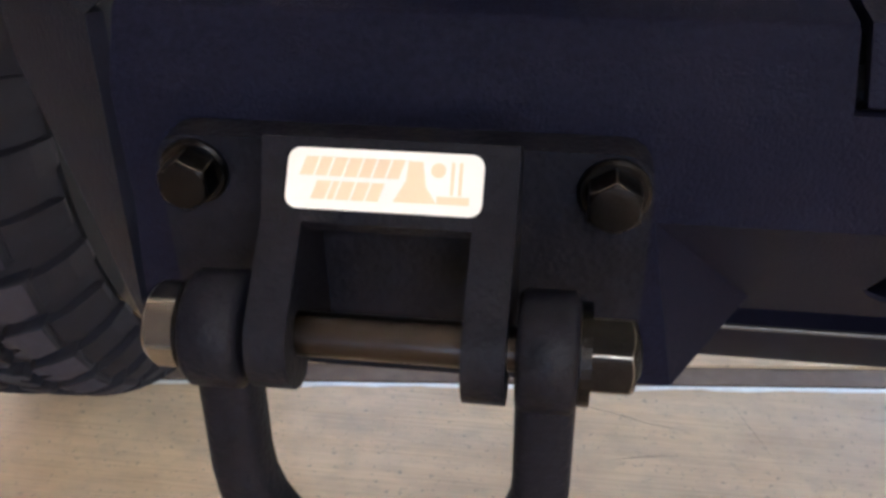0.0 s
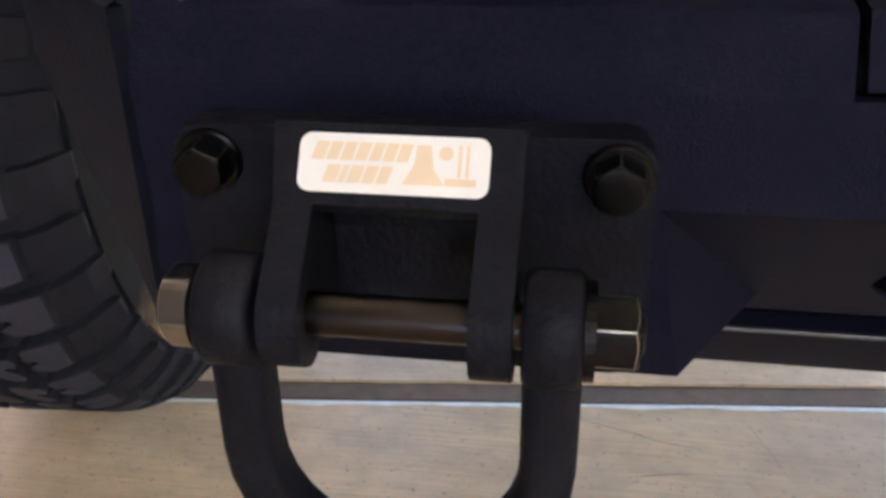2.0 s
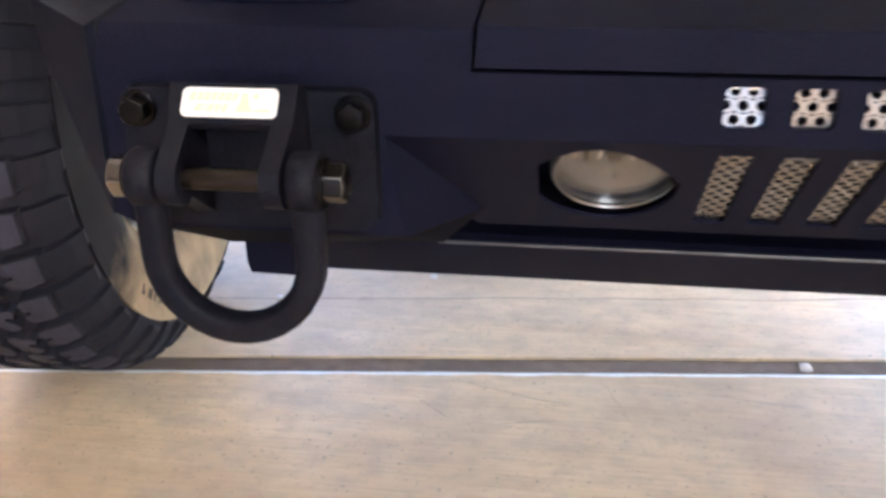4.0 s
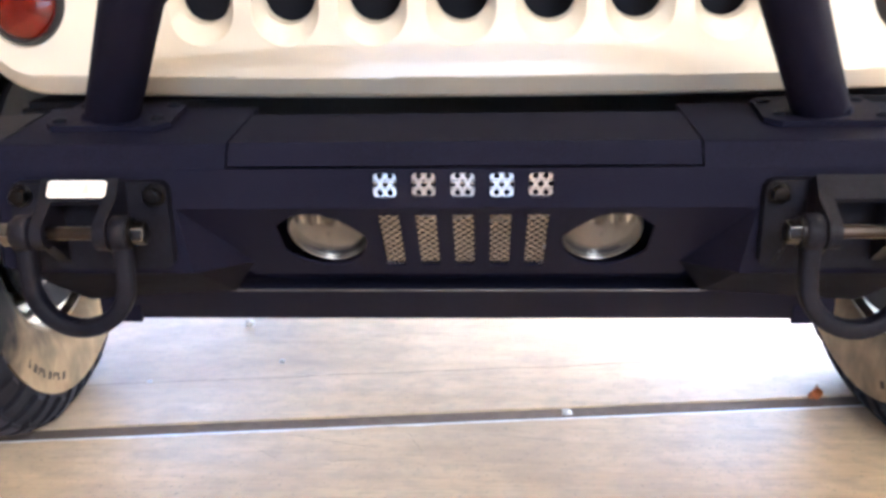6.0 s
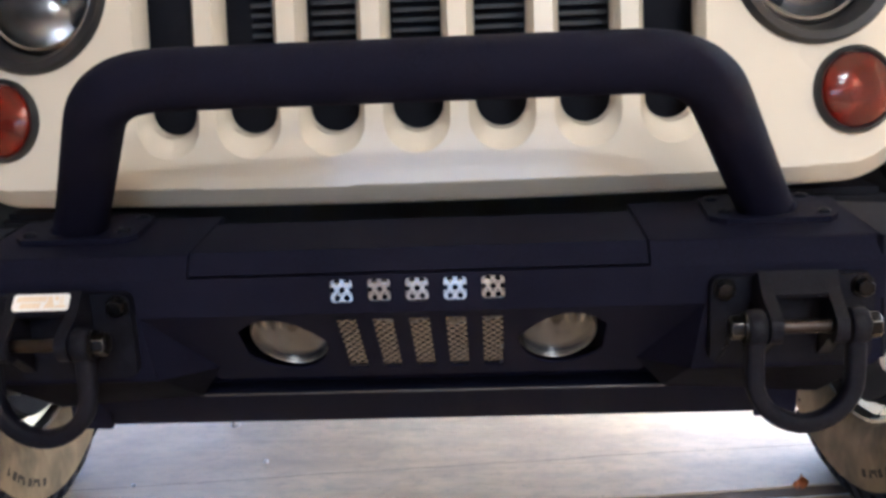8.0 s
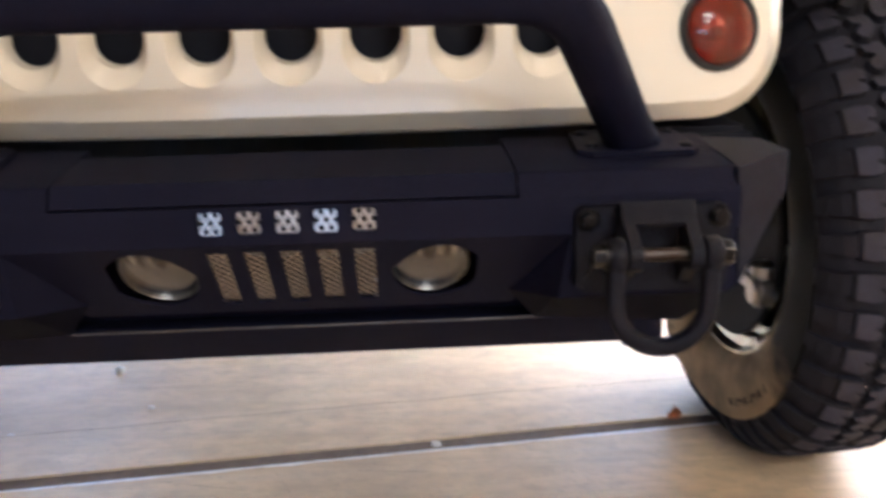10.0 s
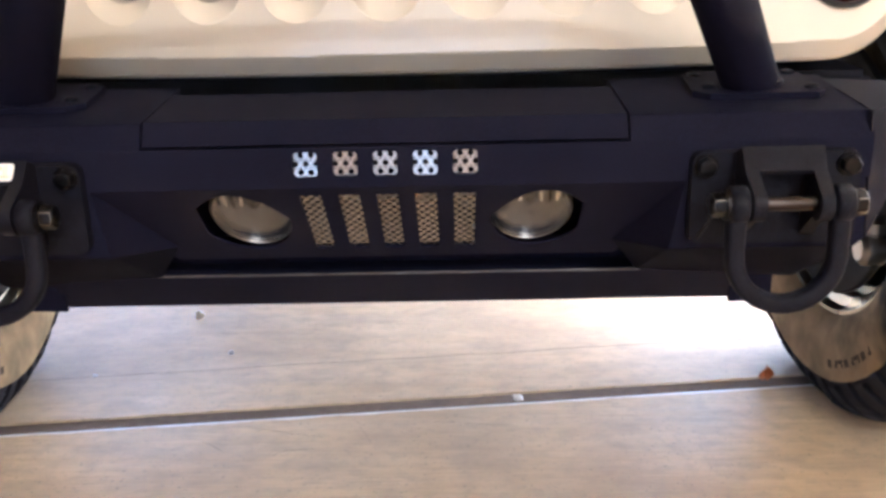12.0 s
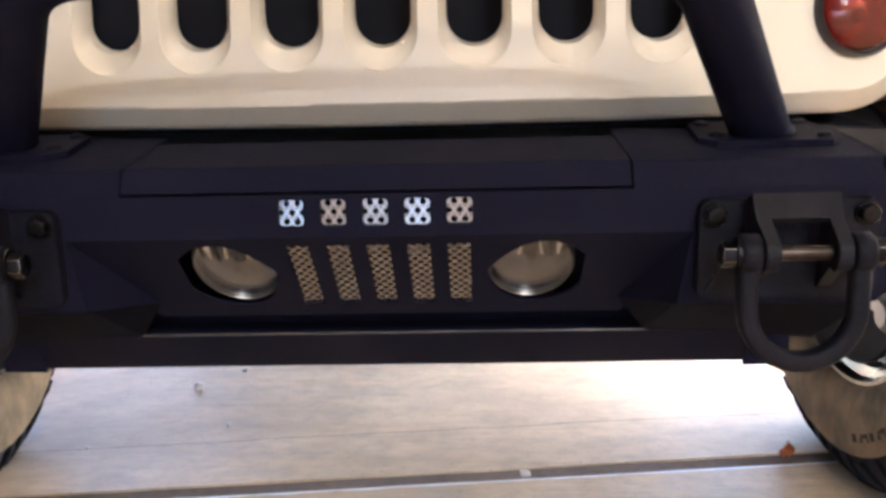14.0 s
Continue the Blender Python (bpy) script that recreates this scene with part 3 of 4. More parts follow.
def tread_mesh():
    """Hooked blocks in two middle columns, clawed shoulder lugs, and lugs that run down the sides."""
    b = bmesh.new()
    h = TREAD_WIDTH / 2

    def block(outline, turn, base, top):
        cx = sum(p[0] for p in outline) / len(outline)
        cu = sum(p[1] for p in outline) / len(outline)
        rings = []
        for r, k in ((base, 1.02), (top - 0.0035, 0.985), (top - 0.001, 0.955), (top, 0.90)):
            ring = []
            for x, u in outline:
                x2, u2 = cx + (x - cx) * k, cu + (u - cu) * k
                drop = 0.020 * max(0.0, (abs(x2) - 0.050) / 0.048) ** 2
                a = turn + u2 / TYRE_R
                ring.append(b.verts.new((x2, (r - drop) * math.cos(a), (r - drop) * math.sin(a))))
            rings.append(ring)
        n = len(outline)
        for one, two in zip(rings, rings[1:]):
            for k in range(n):
                b.faces.new((one[k], one[(k + 1) % n], two[(k + 1) % n], two[k]))
        b.faces.new(rings[-1]).material_index = 1

    def side_lug(s, a0, a1, low):
        """A lug down the shoulder, its foot rounded off into the sidewall."""
        rings = []
        for x, r, pinch in ((h - 0.013, TYRE_R - 0.015, 0.0), (h + 0.000, TYRE_R - 0.025, 0.04), (h + 0.0115, TYRE_R - 0.040, 0.08), (h + 0.0190, low + 0.006, 0.14), (h + 0.0180, low, 0.28)):
            c, w = (a0 + a1) / 2, (a1 - a0) / 2 * (1 - pinch)
            rings.append([b.verts.new((s * (x - dx), r * math.cos(c + k * w), r * math.sin(c + k * w))) for k, dx in ((-1, 0.011), (-0.9, 0), (0.9, 0), (1, 0.011))])
        for one, two in zip(rings, rings[1:]):
            for k in range(3):
                b.faces.new((one[k], one[k + 1], two[k + 1], two[k]))
        b.faces.new(rings[0])
        b.faces.new(rings[-1])

    hook = ((0.02, 0.12), (0.16, 0.03), (0.40, 0.08), (0.62, -0.04), (0.86, 0.0), (0.99, 0.18), (0.97, 0.48), (0.80, 0.72), (0.52, 0.92), (0.28, 0.90), (0.10, 0.72), (0.22, 0.56), (0.46, 0.44), (0.42, 0.34), (0.14, 0.34))
    rows = 46
    step = 2 * math.pi * TYRE_R / rows
    for k in range(rows):
        turn = 2 * math.pi * k / rows
        wander = 0.05 * math.sin(k * 2.4)
        block([(-0.0405 + 0.0385 * x, (0.92 * u + wander) * step) for x, u in hook], turn, TYRE_R - 0.012, TYRE_R)
        block([(0.0405 - 0.0385 * x, (1.14 - 0.92 * u - wander) * step) for x, u in hook], turn, TYRE_R - 0.012, TYRE_R)
    claw = ((0.02, 0.16), (0.20, 0.02), (0.62, -0.03), (1.0, 0.0), (1.0, 0.84), (0.55, 0.90), (0.20, 0.86), (0.02, 0.70), (0.18, 0.56), (0.34, 0.50), (0.30, 0.42), (0.06, 0.42))
    for k in range(rows):
        for s, shift in ((1, 0.35), (-1, 0.70)):
            turn = 2 * math.pi * (k + shift) / rows
            far = h - (0.010 if k % 2 == 0 else 0.015)
            block([(s * (0.0455 + (far - 0.0455) * x), 0.84 * u * step) for x, u in claw], turn, TYRE_R - 0.020, TYRE_R)
            side_lug(s, turn + 0.04 * step / TYRE_R, turn + 0.66 * step / TYRE_R, 0.322 if k % 2 == 0 else 0.330)
    return b


def lettering_mesh():
    """Raised bars on the inner sidewall, where the moulded writing cannot be read."""
    b = bmesh.new()
    h = TREAD_WIDTH / 2
    for start, count in ((0.3, 7), (1.5, 5), (2.9, 6), (3.9, 8), (5.2, 6)):
        for c in range(count):
            a0 = start + 0.062 * c
            rows = [[b.verts.new((-(h + push), r * math.cos(t), r * math.sin(t))) for r, push in ((0.291, 0.0224), (0.297, 0.0222), (0.303, 0.0217))] for t in (a0, a0 + 0.018, a0 + 0.030 + 0.014 * (c % 3))]
            for one, two in zip(rows, rows[1:]):
                for n in range(2):
                    if (c + n) % 3 or one is rows[0]:
                        b.faces.new((one[n], two[n], two[n + 1], one[n + 1]))
    return b


def rim_mesh():
    h = TREAD_WIDTH / 2
    prof = [(-h + 0.014, 0.232), (-h + 0.005, 0.228), (-h + 0.005, 0.220), (-h + 0.020, 0.214), (-h + 0.026, 0.200), (-h + 0.050, 0.196), (-h + 0.056, 0.186), (h - 0.05, 0.184), (h - 0.046, 0.05), (h - 0.030, 0.05),
            (h - 0.028, 0.19), (h, 0.222), (h - 0.006, 0.232), (h - 0.02, 0.215), (0, 0.205), (-h + 0.03, 0.222)]
    return lathe(prof, (0, 0, 0), "x", 72, closed=True)


def flattened(b):
    """The tyre bears on the ground along a short flat."""
    b.transform(GROW)
    for v in b.verts:
        v.co.z = max(v.co.z, 0.0006 - WHEEL_Z)
    return b


def grown(b):
    b.transform(GROW)
    return b


def wheel(at, side, like=None, steer=0.0, lean=0.0):
    """Tyre, tread, rim, brake disc; the inner side looks to the car's middle."""
    m = Matrix.Translation(at) @ Matrix(((1, 0, -lean, 0), (0, 1, 0, 0), (0, 0, 1, 0), (0, 0, 0, 1))) @ Matrix.Rotation(radians(steer), 4, "Z") @ (Matrix.Diagonal((-1, 1, 1, 1)) if side < 0 else Matrix.Identity(4))
    if like:
        made = []
        for o in like:
            c = new(o.name.split(".")[0], o.data)
            for key in ("label", "kind"):
                if key in o:
                    c[key] = o[key]
            made.append(c)
    else:
        made = [part("wheel", grown(rim_mesh()), RIM, None, "bright alloy wheel", 30), part("tyre", flattened(tyre_mesh()), RUBBER, None, "dusty black mud-terrain tyre", 40), part("sidewall", grown(sidewall_mesh()), SIDEWALL, None, "tan dusty sidewall", 40),
                part("tread", flattened(tread_mesh()), RUBBER, None, "hooked black tread blocks"), tagged(part("letters", grown(lettering_mesh()), LETTERS, None), kind="stuff"),
                part("brake_disc", lathe([(-0.075, 0.15), (-0.055, 0.15), (-0.055, 0.05), (0.07, 0.05), (0.07, 0.03), (-0.075, 0.03)], (0, 0, 0), "x", 48, closed=True), UNDER, None, "dark brake disc"),
                part("hub", lathe([(-0.13, 0.045), (-0.11, 0.06), (-0.07, 0.065), (0.05, 0.05)], (0, 0, 0), "x", 32), UNDER, None)]
        # added dark disc that hides the bright barrel, where the wheel is shaded
        made.append(part("barrel_cover", lathe([(-0.098, 0.204), (-0.092, 0.208), (-0.086, 0.204), (-0.086, 0.05), (-0.098, 0.05)], (0, 0, 0), "x", 48, closed=True), UNDER, None, "dark disc added in place of the shade inside the wheel", 40))
        made[3].data.materials.append(TREAD_TOP)
    made[0].matrix_basis = m
    made[0].parent = car
    made[0].matrix_parent_inverse = Matrix.Translation(-car.location)
    for o in made[1:]:
        o.parent = made[0]
    return made


first = wheel((0.770, WHEEL_Y, WHEEL_Z), 1, None, 3.5, 0.055)
wheel((-0.820, WHEEL_Y, WHEEL_Z), -1, first, 4.0)
wheel((0.764, WHEEL_Y + 2.42, WHEEL_Z), 1, first)
wheel((-0.820, WHEEL_Y + 2.42, WHEEL_Z), -1, first)
for side in (-1, 1):
    knuckle = lathe([(0.656, 0.018), (0.664, 0.025), (0.690, 0.025), (0.698, 0.016)], (0, 0.47, 0.322), "x", 24)
    join(knuckle, lathe([(0.300, 0.012), (0.343, 0.014), (0.350, 0.020), (0.364, 0.020), (0.370, 0.010)], (0.676, 0.47, 0), "z", 20))
    join(knuckle, box((0.664, 0.47, 0.310), (0.688, 0.66, 0.344), 0.008))
    part("tie_rod_end", mirrored(knuckle, side), FOG_RIM, car, "dull grey steering joint inside the wheel", 40)


# ---- the front bumper ----
FACE_LOW, FACE_BREAK, FACE_TOP = 0.489, 0.555, 0.5938
END_X = 0.444
GRID_STEP = 0.0372                     # between the slots of the bumper's grille motif

# upright face, reaching lower at the ends, with five square openings
SEAM_X, SHELF = 0.2262, 0.5555
outline = [(SEAM_X, FACE_TOP), (-SEAM_X, FACE_TOP), (-SEAM_X, SHELF), (-END_X, SHELF), (-0.449, FACE_LOW + 0.008), (-0.440, FACE_LOW), (-0.266, FACE_LOW), (-0.278, FACE_BREAK)]
outline += [(-x, z) for x, z in outline[:1:-1]]
squares = [rounded_rect(k * GRID_STEP - 0.0113, 0.5652, k * GRID_STEP + 0.0113, 0.5890, 0.004) for k in range(-2, 3)]
outline = [(x - 0.0066 if x < -0.443 else x, z) for x, z in outline]   # one end reaches a little further
face = pierced(outline, squares, FRONT, 0.005)
bumper = part("front_bumper", face, POWDER, car, "black powder-coated steel front bumper", 30)

# lower face, sloping back at 45 degrees, with five long openings and two lamp openings
SLOPE = Matrix(((1, 0, 0, 0), (0, -math.sqrt(0.5), math.sqrt(0.5), 0), (0, math.sqrt(0.5), math.sqrt(0.5), FACE_BREAK), (0, 0, 0, 1)))


def on_slope(x, z):
    """Sheet coordinates of a place on the sloping face."""
    return x, (z - FACE_BREAK) / math.sqrt(0.5)


def lamp_outline(side, grow=0.0):
    """Half-moon: a low brow that falls towards the middle, and a round lower rim."""
    pts = []
    cx, cz, rz = 0.1405, 0.5120, 0.0450
    for k in range(28):
        a = 2 * math.pi * k / 28
        rx = 0.0530 if math.cos(a) > 0 else 0.0408
        x, z = cx + (rx + grow) * math.cos(a), cz + (rz + grow) * math.sin(a)
        brow = 0.5470 + grow - 13.0 * (x - 0.151) ** 2
        pts.append(on_slope(side * min(x, 0.1880), min(z, brow)))
    return pts


low_z = 0.451
outline = [on_slope(0.278, FACE_BREAK), on_slope(-0.278, FACE_BREAK), on_slope(-0.250, 0.4725), on_slope(-0.232, low_z), on_slope(0.232, low_z), on_slope(0.250, 0.4725)]
slots = []
for k in range(-2, 3):
    lo, hi = on_slope(0, 0.4655)[1], on_slope(0, 0.5455)[1]
    slots.append(rounded_rect(k * 0.0366 - 0.0104, lo, k * 0.0366 + 0.0104, hi, 0.0025))
lower = pierced(outline, slots + [lamp_outline(-1), lamp_outline(1)], SLOPE, 0.0022)
part("lower_face", lower, POWDER, bumper, smooth=30)


def perforated(width, height, m, px=0.0098, pz=0.0080, r=0.0030, tall=1.0):
    """A thin plate with staggered holes."""
    b = bmesh.new()
    rows = int(height / pz) + 2
    cols = int(width / px) + 2
    for j in range(-(rows // 2), rows - rows // 2):
        for i in range(-(cols // 2), cols - cols // 2 + 1):
            cx, cz = (i + (0.5 if j % 2 else 0)) * px, j * pz
            if abs(cx) > width / 2 or abs(cz) > height / 2:
                continue
            inner, outer, back = [], [], []
            for k in range(12):
                a = 2 * math.pi * k / 12
                c, s = math.cos(a), math.sin(a)
                reach = min(px / 2 / max(1e-6, abs(c)), pz / 2 / max(1e-6, abs(s)))
                outer.append(b.verts.new((cx + c * reach, cz + s * reach, 0)))
                inner.append(b.verts.new((cx + c * r, cz + s * r * tall, 0)))
                back.append(b.verts.new((cx + c * r, cz + s * r * tall, 0.0016)))
            for k in range(12):
                n = (k + 1) % 12
                b.faces.new((outer[k], outer[n], inner[n], inner[k]))
                b.faces.new((inner[k], inner[n], back[n], back[k]))
    b.transform(m)
    return b


for k in range(-2, 3):
    m = Matrix.Translation((k * GRID_STEP, 0.0062, 0.5768)) @ FRONT @ Matrix.Rotation(radians(6 + 4.0 * math.sin(k * 2.1)), 4, "X")
    punched = perforated(0.033, 0.022, m)
    prism([(-0.0155, -0.0160), (0.0155, -0.0160), (0.0155, -0.0119), (-0.0155, -0.0119)], m, 0.0016, bm=punched)
    part("mesh_insert", punched, MESH, bumper, "bright perforated metal insert")
    mid = SLOPE @ Vector((k * 0.0366, on_slope(0, 0.503)[1], 0.0028))
    m = SLOPE.copy()
    m.translation = mid
    part("mesh_insert", perforated(0.030, 0.134, m, 0.0096, 0.0060, 0.0029, 0.80), MESH, bumper, "bright perforated metal insert")

# fog lamps: flat glasses that lie along the sloping face, just behind its openings
for side in (-1, 1):
    seat = SLOPE @ Matrix.Translation((side * 0.1396, -0.0690, 0.0100)) @ Matrix.Diagonal((1, 1.46, 1, 1))
    r = 0.0402

    def turned(profile, steps=56, closed=False, bowl=False):
        b = lathe(profile, (0, 0, 0), "z", steps, closed=closed, bowl=bowl)
        b.transform(seat)
        return b

    lamp = part("fog_lamp", turned([(0.016, r + 0.0012), (0.000, r + 0.0012), (-0.0022, r - 0.0004), (-0.0022, r - 0.0010), (0.000, r - 0.0018), (0.016, r - 0.0018)], closed=True), FOG_RIM, bumper, "fog lamp half hidden behind the bumper", 40)
    part("reflector", turned([(0.004, r - 0.002), (0.012, r * 0.92), (0.018, r * 0.80), (0.023, r * 0.62), (0.027, r * 0.40), (0.029, 0.004)], 72, bowl=True), FOG, lamp, "grey satin reflector", 30)
    part("bulb", turned([(0.030, 0.0065), (0.016, 0.0065), (0.012, 0.005), (0.011, 0.001)], 20), UNDER, lamp, smooth=40)
    shade = prism([(-0.0080, 0.004), (0.0080, 0.004), (0.0060, 0.020), (-0.0060, 0.020)], Matrix.Translation((0, 0, 0.012)), 0.004, 0.001)
    shade.transform(seat)
    part("bulb_shade", shade, UNDER, lamp, "dark shade before the bulb")
    for s in (-1, 1):
        arm = prism([(s * 0.0125, 0.002), (s * 0.0095, 0.002), (s * 0.0065, 0.025), (s * 0.0080, 0.025)][::s], Matrix.Translation((0, 0, 0.010)), 0.003)
        arm.transform(seat)
        part("shade_arm", arm, CHROME, lamp, "bright bracket of the bulb shade")
    # flutes in the upper half, tapering downwards; dark and chrome ones paint the streaked reflections
    for n, (x, w, low, high) in enumerate(((-0.031, 0.0035, 0.004, 0.018), (-0.023, 0.0050, 0.002, 0.028), (0.019, 0.0042, -0.001, 0.030), (0.0265, 0.0038, 0.002, 0.025), (0.0325, 0.0026, 0.004, 0.016))):
        x *= side
        flute = prism([(x - w * 0.3, low), (x + w * 0.3, low), (x + w, high), (x - w, high)], Matrix.Translation((0, 0, 0.010)), 0.008, 0.001)
        flute.transform(seat)
        part("flute", flute, UNDER if n % 2 == 0 else CHROME, lamp)
    lens = part("lens", turned([(-0.0012, r - 0.0019), (-0.0018, r * 0.85), (-0.0020, r * 0.5), (-0.0024, 0.001), (-0.0008, 0.001), (-0.0004, r * 0.5), (0.0002, r * 0.85), (0.0010, r - 0.0019)], closed=True), CLEAR, lamp, "clear flat lens", 50)
    lens.visible_shadow = False

# triangular cheeks, end undersides, recess and lower lip
for side in (-1, 1):
    cheek = bmesh.new()
    pts = [(0.278, 0, FACE_BREAK), (0.266, 0, FACE_LOW), (0.226, 0.0825, 0.4725)]
    one = [cheek.verts.new(p) for p in pts]
    two = [cheek.verts.new((x + 0.005, y + 0.002, z)) for x, y, z in pts]
    cheek.faces.new(one)
    cheek.faces.new(two[::-1])
    for k in range(3):
        cheek.faces.new((one[k], one[(k + 1) % 3], two[(k + 1) % 3], two[k]))
    part("cheek", mirrored(cheek, side), POWDER, bumper)
    under = prism([(0.2665, 0.0055), (0.440, 0.0055), (0.444, 0.02), (0.444, 0.15), (0.24, 0.15), (0.24, 0.06)], Matrix.Translation((0, 0, FACE_LOW + 0.001)), 0.006)
    part("end_underside", mirrored(under, side), POWDER, bumper)
    reach, drop = (0.0, 0.0) if side > 0 else (0.011, -0.001)      # one end stands a little further out
    flange = prism([(0.3725 + reach, 0.3738 - drop), (0.417 + reach, 0.3748 - drop), (0.4195 + reach, 0.385), (0.4195 + reach, 0.500), (0.3725 + reach, 0.500)], Matrix.Translation((0, 0.1475, 0)) @ FRONT, 0.006, 0.0015)
    part("rear_flange", mirrored(flange, side), POWDER, bumper, "black flange behind the bumper end")
part("recess", box((-0.235, 0.106, 0.4515), (0.235, 0.17, 0.4565)), POWDER, bumper)
part("backing", box((-0.43, 0.165, 0.40), (0.43, 0.175, 0.5345), 0.001), POWDER, bumper, "dark inner beam")
LIP = [(0.126, 0.4220), (0.130, 0.4235), (0.185, 0.4235), (0.185, 0.371), (0.170, 0.371), (0.166, 0.3735)]
lip = prism(LIP, Matrix.Translation((-0.389, 0, 0)) @ SIDE, 0.766, 0.0030, segments=4)
part("lower_lip", lip, POWDER, bumper, "folded lower skid lip", 35)
# the light caught on the lip's rounded fold, made as a brighter bead
bead = sweep([(-0.266 + 0.0532 * k, 0.1272, 0.4228) for k in range(11)], circle(0.0016, 10))
part("lip_edge", bead, SATIN, bumper, "bright bead that paints the highlight on the lip's edge", 60)
for side in (-1, 1):
    panel = bmesh.new()
    a, b, c, d, e = [panel.verts.new(p) for p in ((0.266, 0.0035, 0.4885), (0.226, 0.0830, 0.4722), (0.262, 0.1268, 0.4228), (0.440, 0.1450, 0.4050), (0.440, 0.0035, 0.4885))]
    for corner in ((a, b, c), (a, c, d), (a, d, e)):
        panel.faces.new(corner)
    bmesh.ops.solidify(panel, geom=panel.faces[:], thickness=0.003)
    part("end_panel", mirrored(panel, side), POWDER, bumper)

# top: a lift-off middle cover and two end covers, each with a bevelled front
def top_profile(back):
    rise = 0.6166 + 0.083 * (back - 0.0125)
    return [(0.0, 0.5962), (0.0125, 0.6166), (back, rise), (back, rise - 0.006), (0.016, 0.6110), (0.005, 0.5962)]


cover = prism([(y - 0.0015, z + 0.001) for y, z in top_profile(0.114)], Matrix.Translation((-0.2234, 0, 0)) @ SIDE, 0.4468, 0.0016)
part("top_cover", cover, POWDER, bumper, "black lift-off winch cover plate", 35)
gasket = box((-0.2300, 0.014, 0.588), (0.2300, 0.11, 0.604))
part("cover_gap", gasket, FORGED, bumper)
for side in (-1, 1):
    bent = [(0.0, SHELF), (0.0, 0.5922), (0.0006, 0.5945), (0.0022, 0.5978), (0.0110, 0.6138), (0.0122, 0.6155), (0.0142, 0.6167), (0.150, 0.6280), (0.150, 0.6220), (0.016, 0.6110), (0.005, 0.5935), (0.005, SHELF)]
    top = prism(bent, Matrix.Translation((SEAM_X, 0, 0)) @ SIDE, END_X - SEAM_X)
    for v in top.verts:
        if v.co.x > 0.4:
            v.co.x += 0.0068 if side < 0 else 0.0036
    part("end_top", mirrored(top, side), POWDER, bumper, "folded end of the bumper", 40)
    # swept-back end wing
    wing = bmesh.new()
    a, o, o2, z = (0.4475, 0.0015, 0.6165), (0.512, 0.044, 0.6245), (0.513, 0.046, 0.585), (0.4515, 0.0025, 0.495)
    bk, c = (0.502, 0.104, 0.6280), (0.4475, 0.130, 0.6265)
    outer = [wing.verts.new(p) for p in (a, o, o2, z)]
    inner = [wing.verts.new((x - 0.003, y + 0.006, zz - 0.001)) for x, y, zz in (a, o, o2, z)]
    wing.faces.new(outer)
    wing.faces.new(inner[::-1])
    for k in range(1, 4):
        wing.faces.new((outer[k], outer[(k + 1) % 4], inner[(k + 1) % 4], inner[k]))
    back, corner = wing.verts.new(bk), wing.verts.new(c)
    wing.faces.new((outer[0], outer[1], back, corner))
    rounded(wing, 0.0016)
    for v in wing.verts:
        if side < 0:
            v.co.x += 0.007 if v.co.x < 0.48 else -0.002
        elif v.co.x < 0.45 and v.co.z > 0.61:
            v.co.x, v.co.z = v.co.x - 0.004, v.co.z + 0.0006
    part("end_wing", mirrored(wing, side), WING, bumper, "swept-back end wing", 35)

# tube hoop over the bumper
FOOT, TOP = Vector((0.360, 0.100, 0.624)), Vector((0.258, -0.055, 0.789))
R_TUBE, BEND = 0.0276, 0.056
leg = (TOP - FOOT).normalized()
inward = Vector((-1, 0, 0))
start, end = TOP - leg * BEND, TOP + inward * BEND
half = [FOOT, FOOT.lerp(start, 0.5), start]
for k in range(1, 12):
    t = k / 12
    half.append((1 - t) ** 2 * start + 2 * t * (1 - t) * TOP + t ** 2 * end)
half += [end, Vector((0.1, TOP.y, TOP.z)), Vector((0, TOP.y, TOP.z))]
full = half + [Vector((-p.x, p.y, p.z)) for p in half[-2::-1]]
full = [Vector((p.x * 1.020 - 0.0033, p.y, p.z)) for p in full]
hoop = sweep(full, circle(R_TUBE, 28), flat=(0, 0.79, 0.61))
hoop_part = part("hoop", hoop, POWDER, car, "black tube hoop over the bumper", 60)
for side in (-1, 1):
    plate = prism([(0.296, 0.068), (0.310, 0.053), (0.414, 0.053), (0.424, 0.066), (0.421, 0.135), (0.410, 0.147), (0.314, 0.147), (0.300, 0.136)], pose(0, 0, 0.6163, 4.75), 0.006, 0.0015)
    foot = part("foot_plate", mirrored(plate, side), POWDER, hoop_part, "bolted foot plate", 35)
    weld = lathe([(-0.004, 0.031), (0.003, 0.030), (0.006, R_TUBE)], (0, 0, 0), "z", 28)
    weld.transform(Matrix.Translation((0.362 if side > 0 else 0.3685, 0.097, 0.6305)))
    part("weld", mirrored(weld, side), POWDER, hoop_part)
    for x, y in ((0.312, 0.130), (0.408, 0.132), (0.412, 0.070), (0.314, 0.078)):
        screw = lathe([(0, 0.007), (0.003, 0.007), (0.0045, 0.0045), (0.0055, 0.001)], (x, y, 0.6215 + 0.083 * y), "z", 12)
        part("screw", mirrored(screw, side), FORGED, hoop_part)

# ---- shackle mounts ----
MOUNT_X, CLEVIS_X, PIN_Y, PIN_Z = 0.3570, 0.3535, -0.0612, 0.5496


def hexagon(across, turn=0.0):
    r = across / math.sqrt(3)
    return [(r * math.cos(radians(60 * k + turn)), r * math.sin(radians(60 * k + turn))) for k in range(6)]


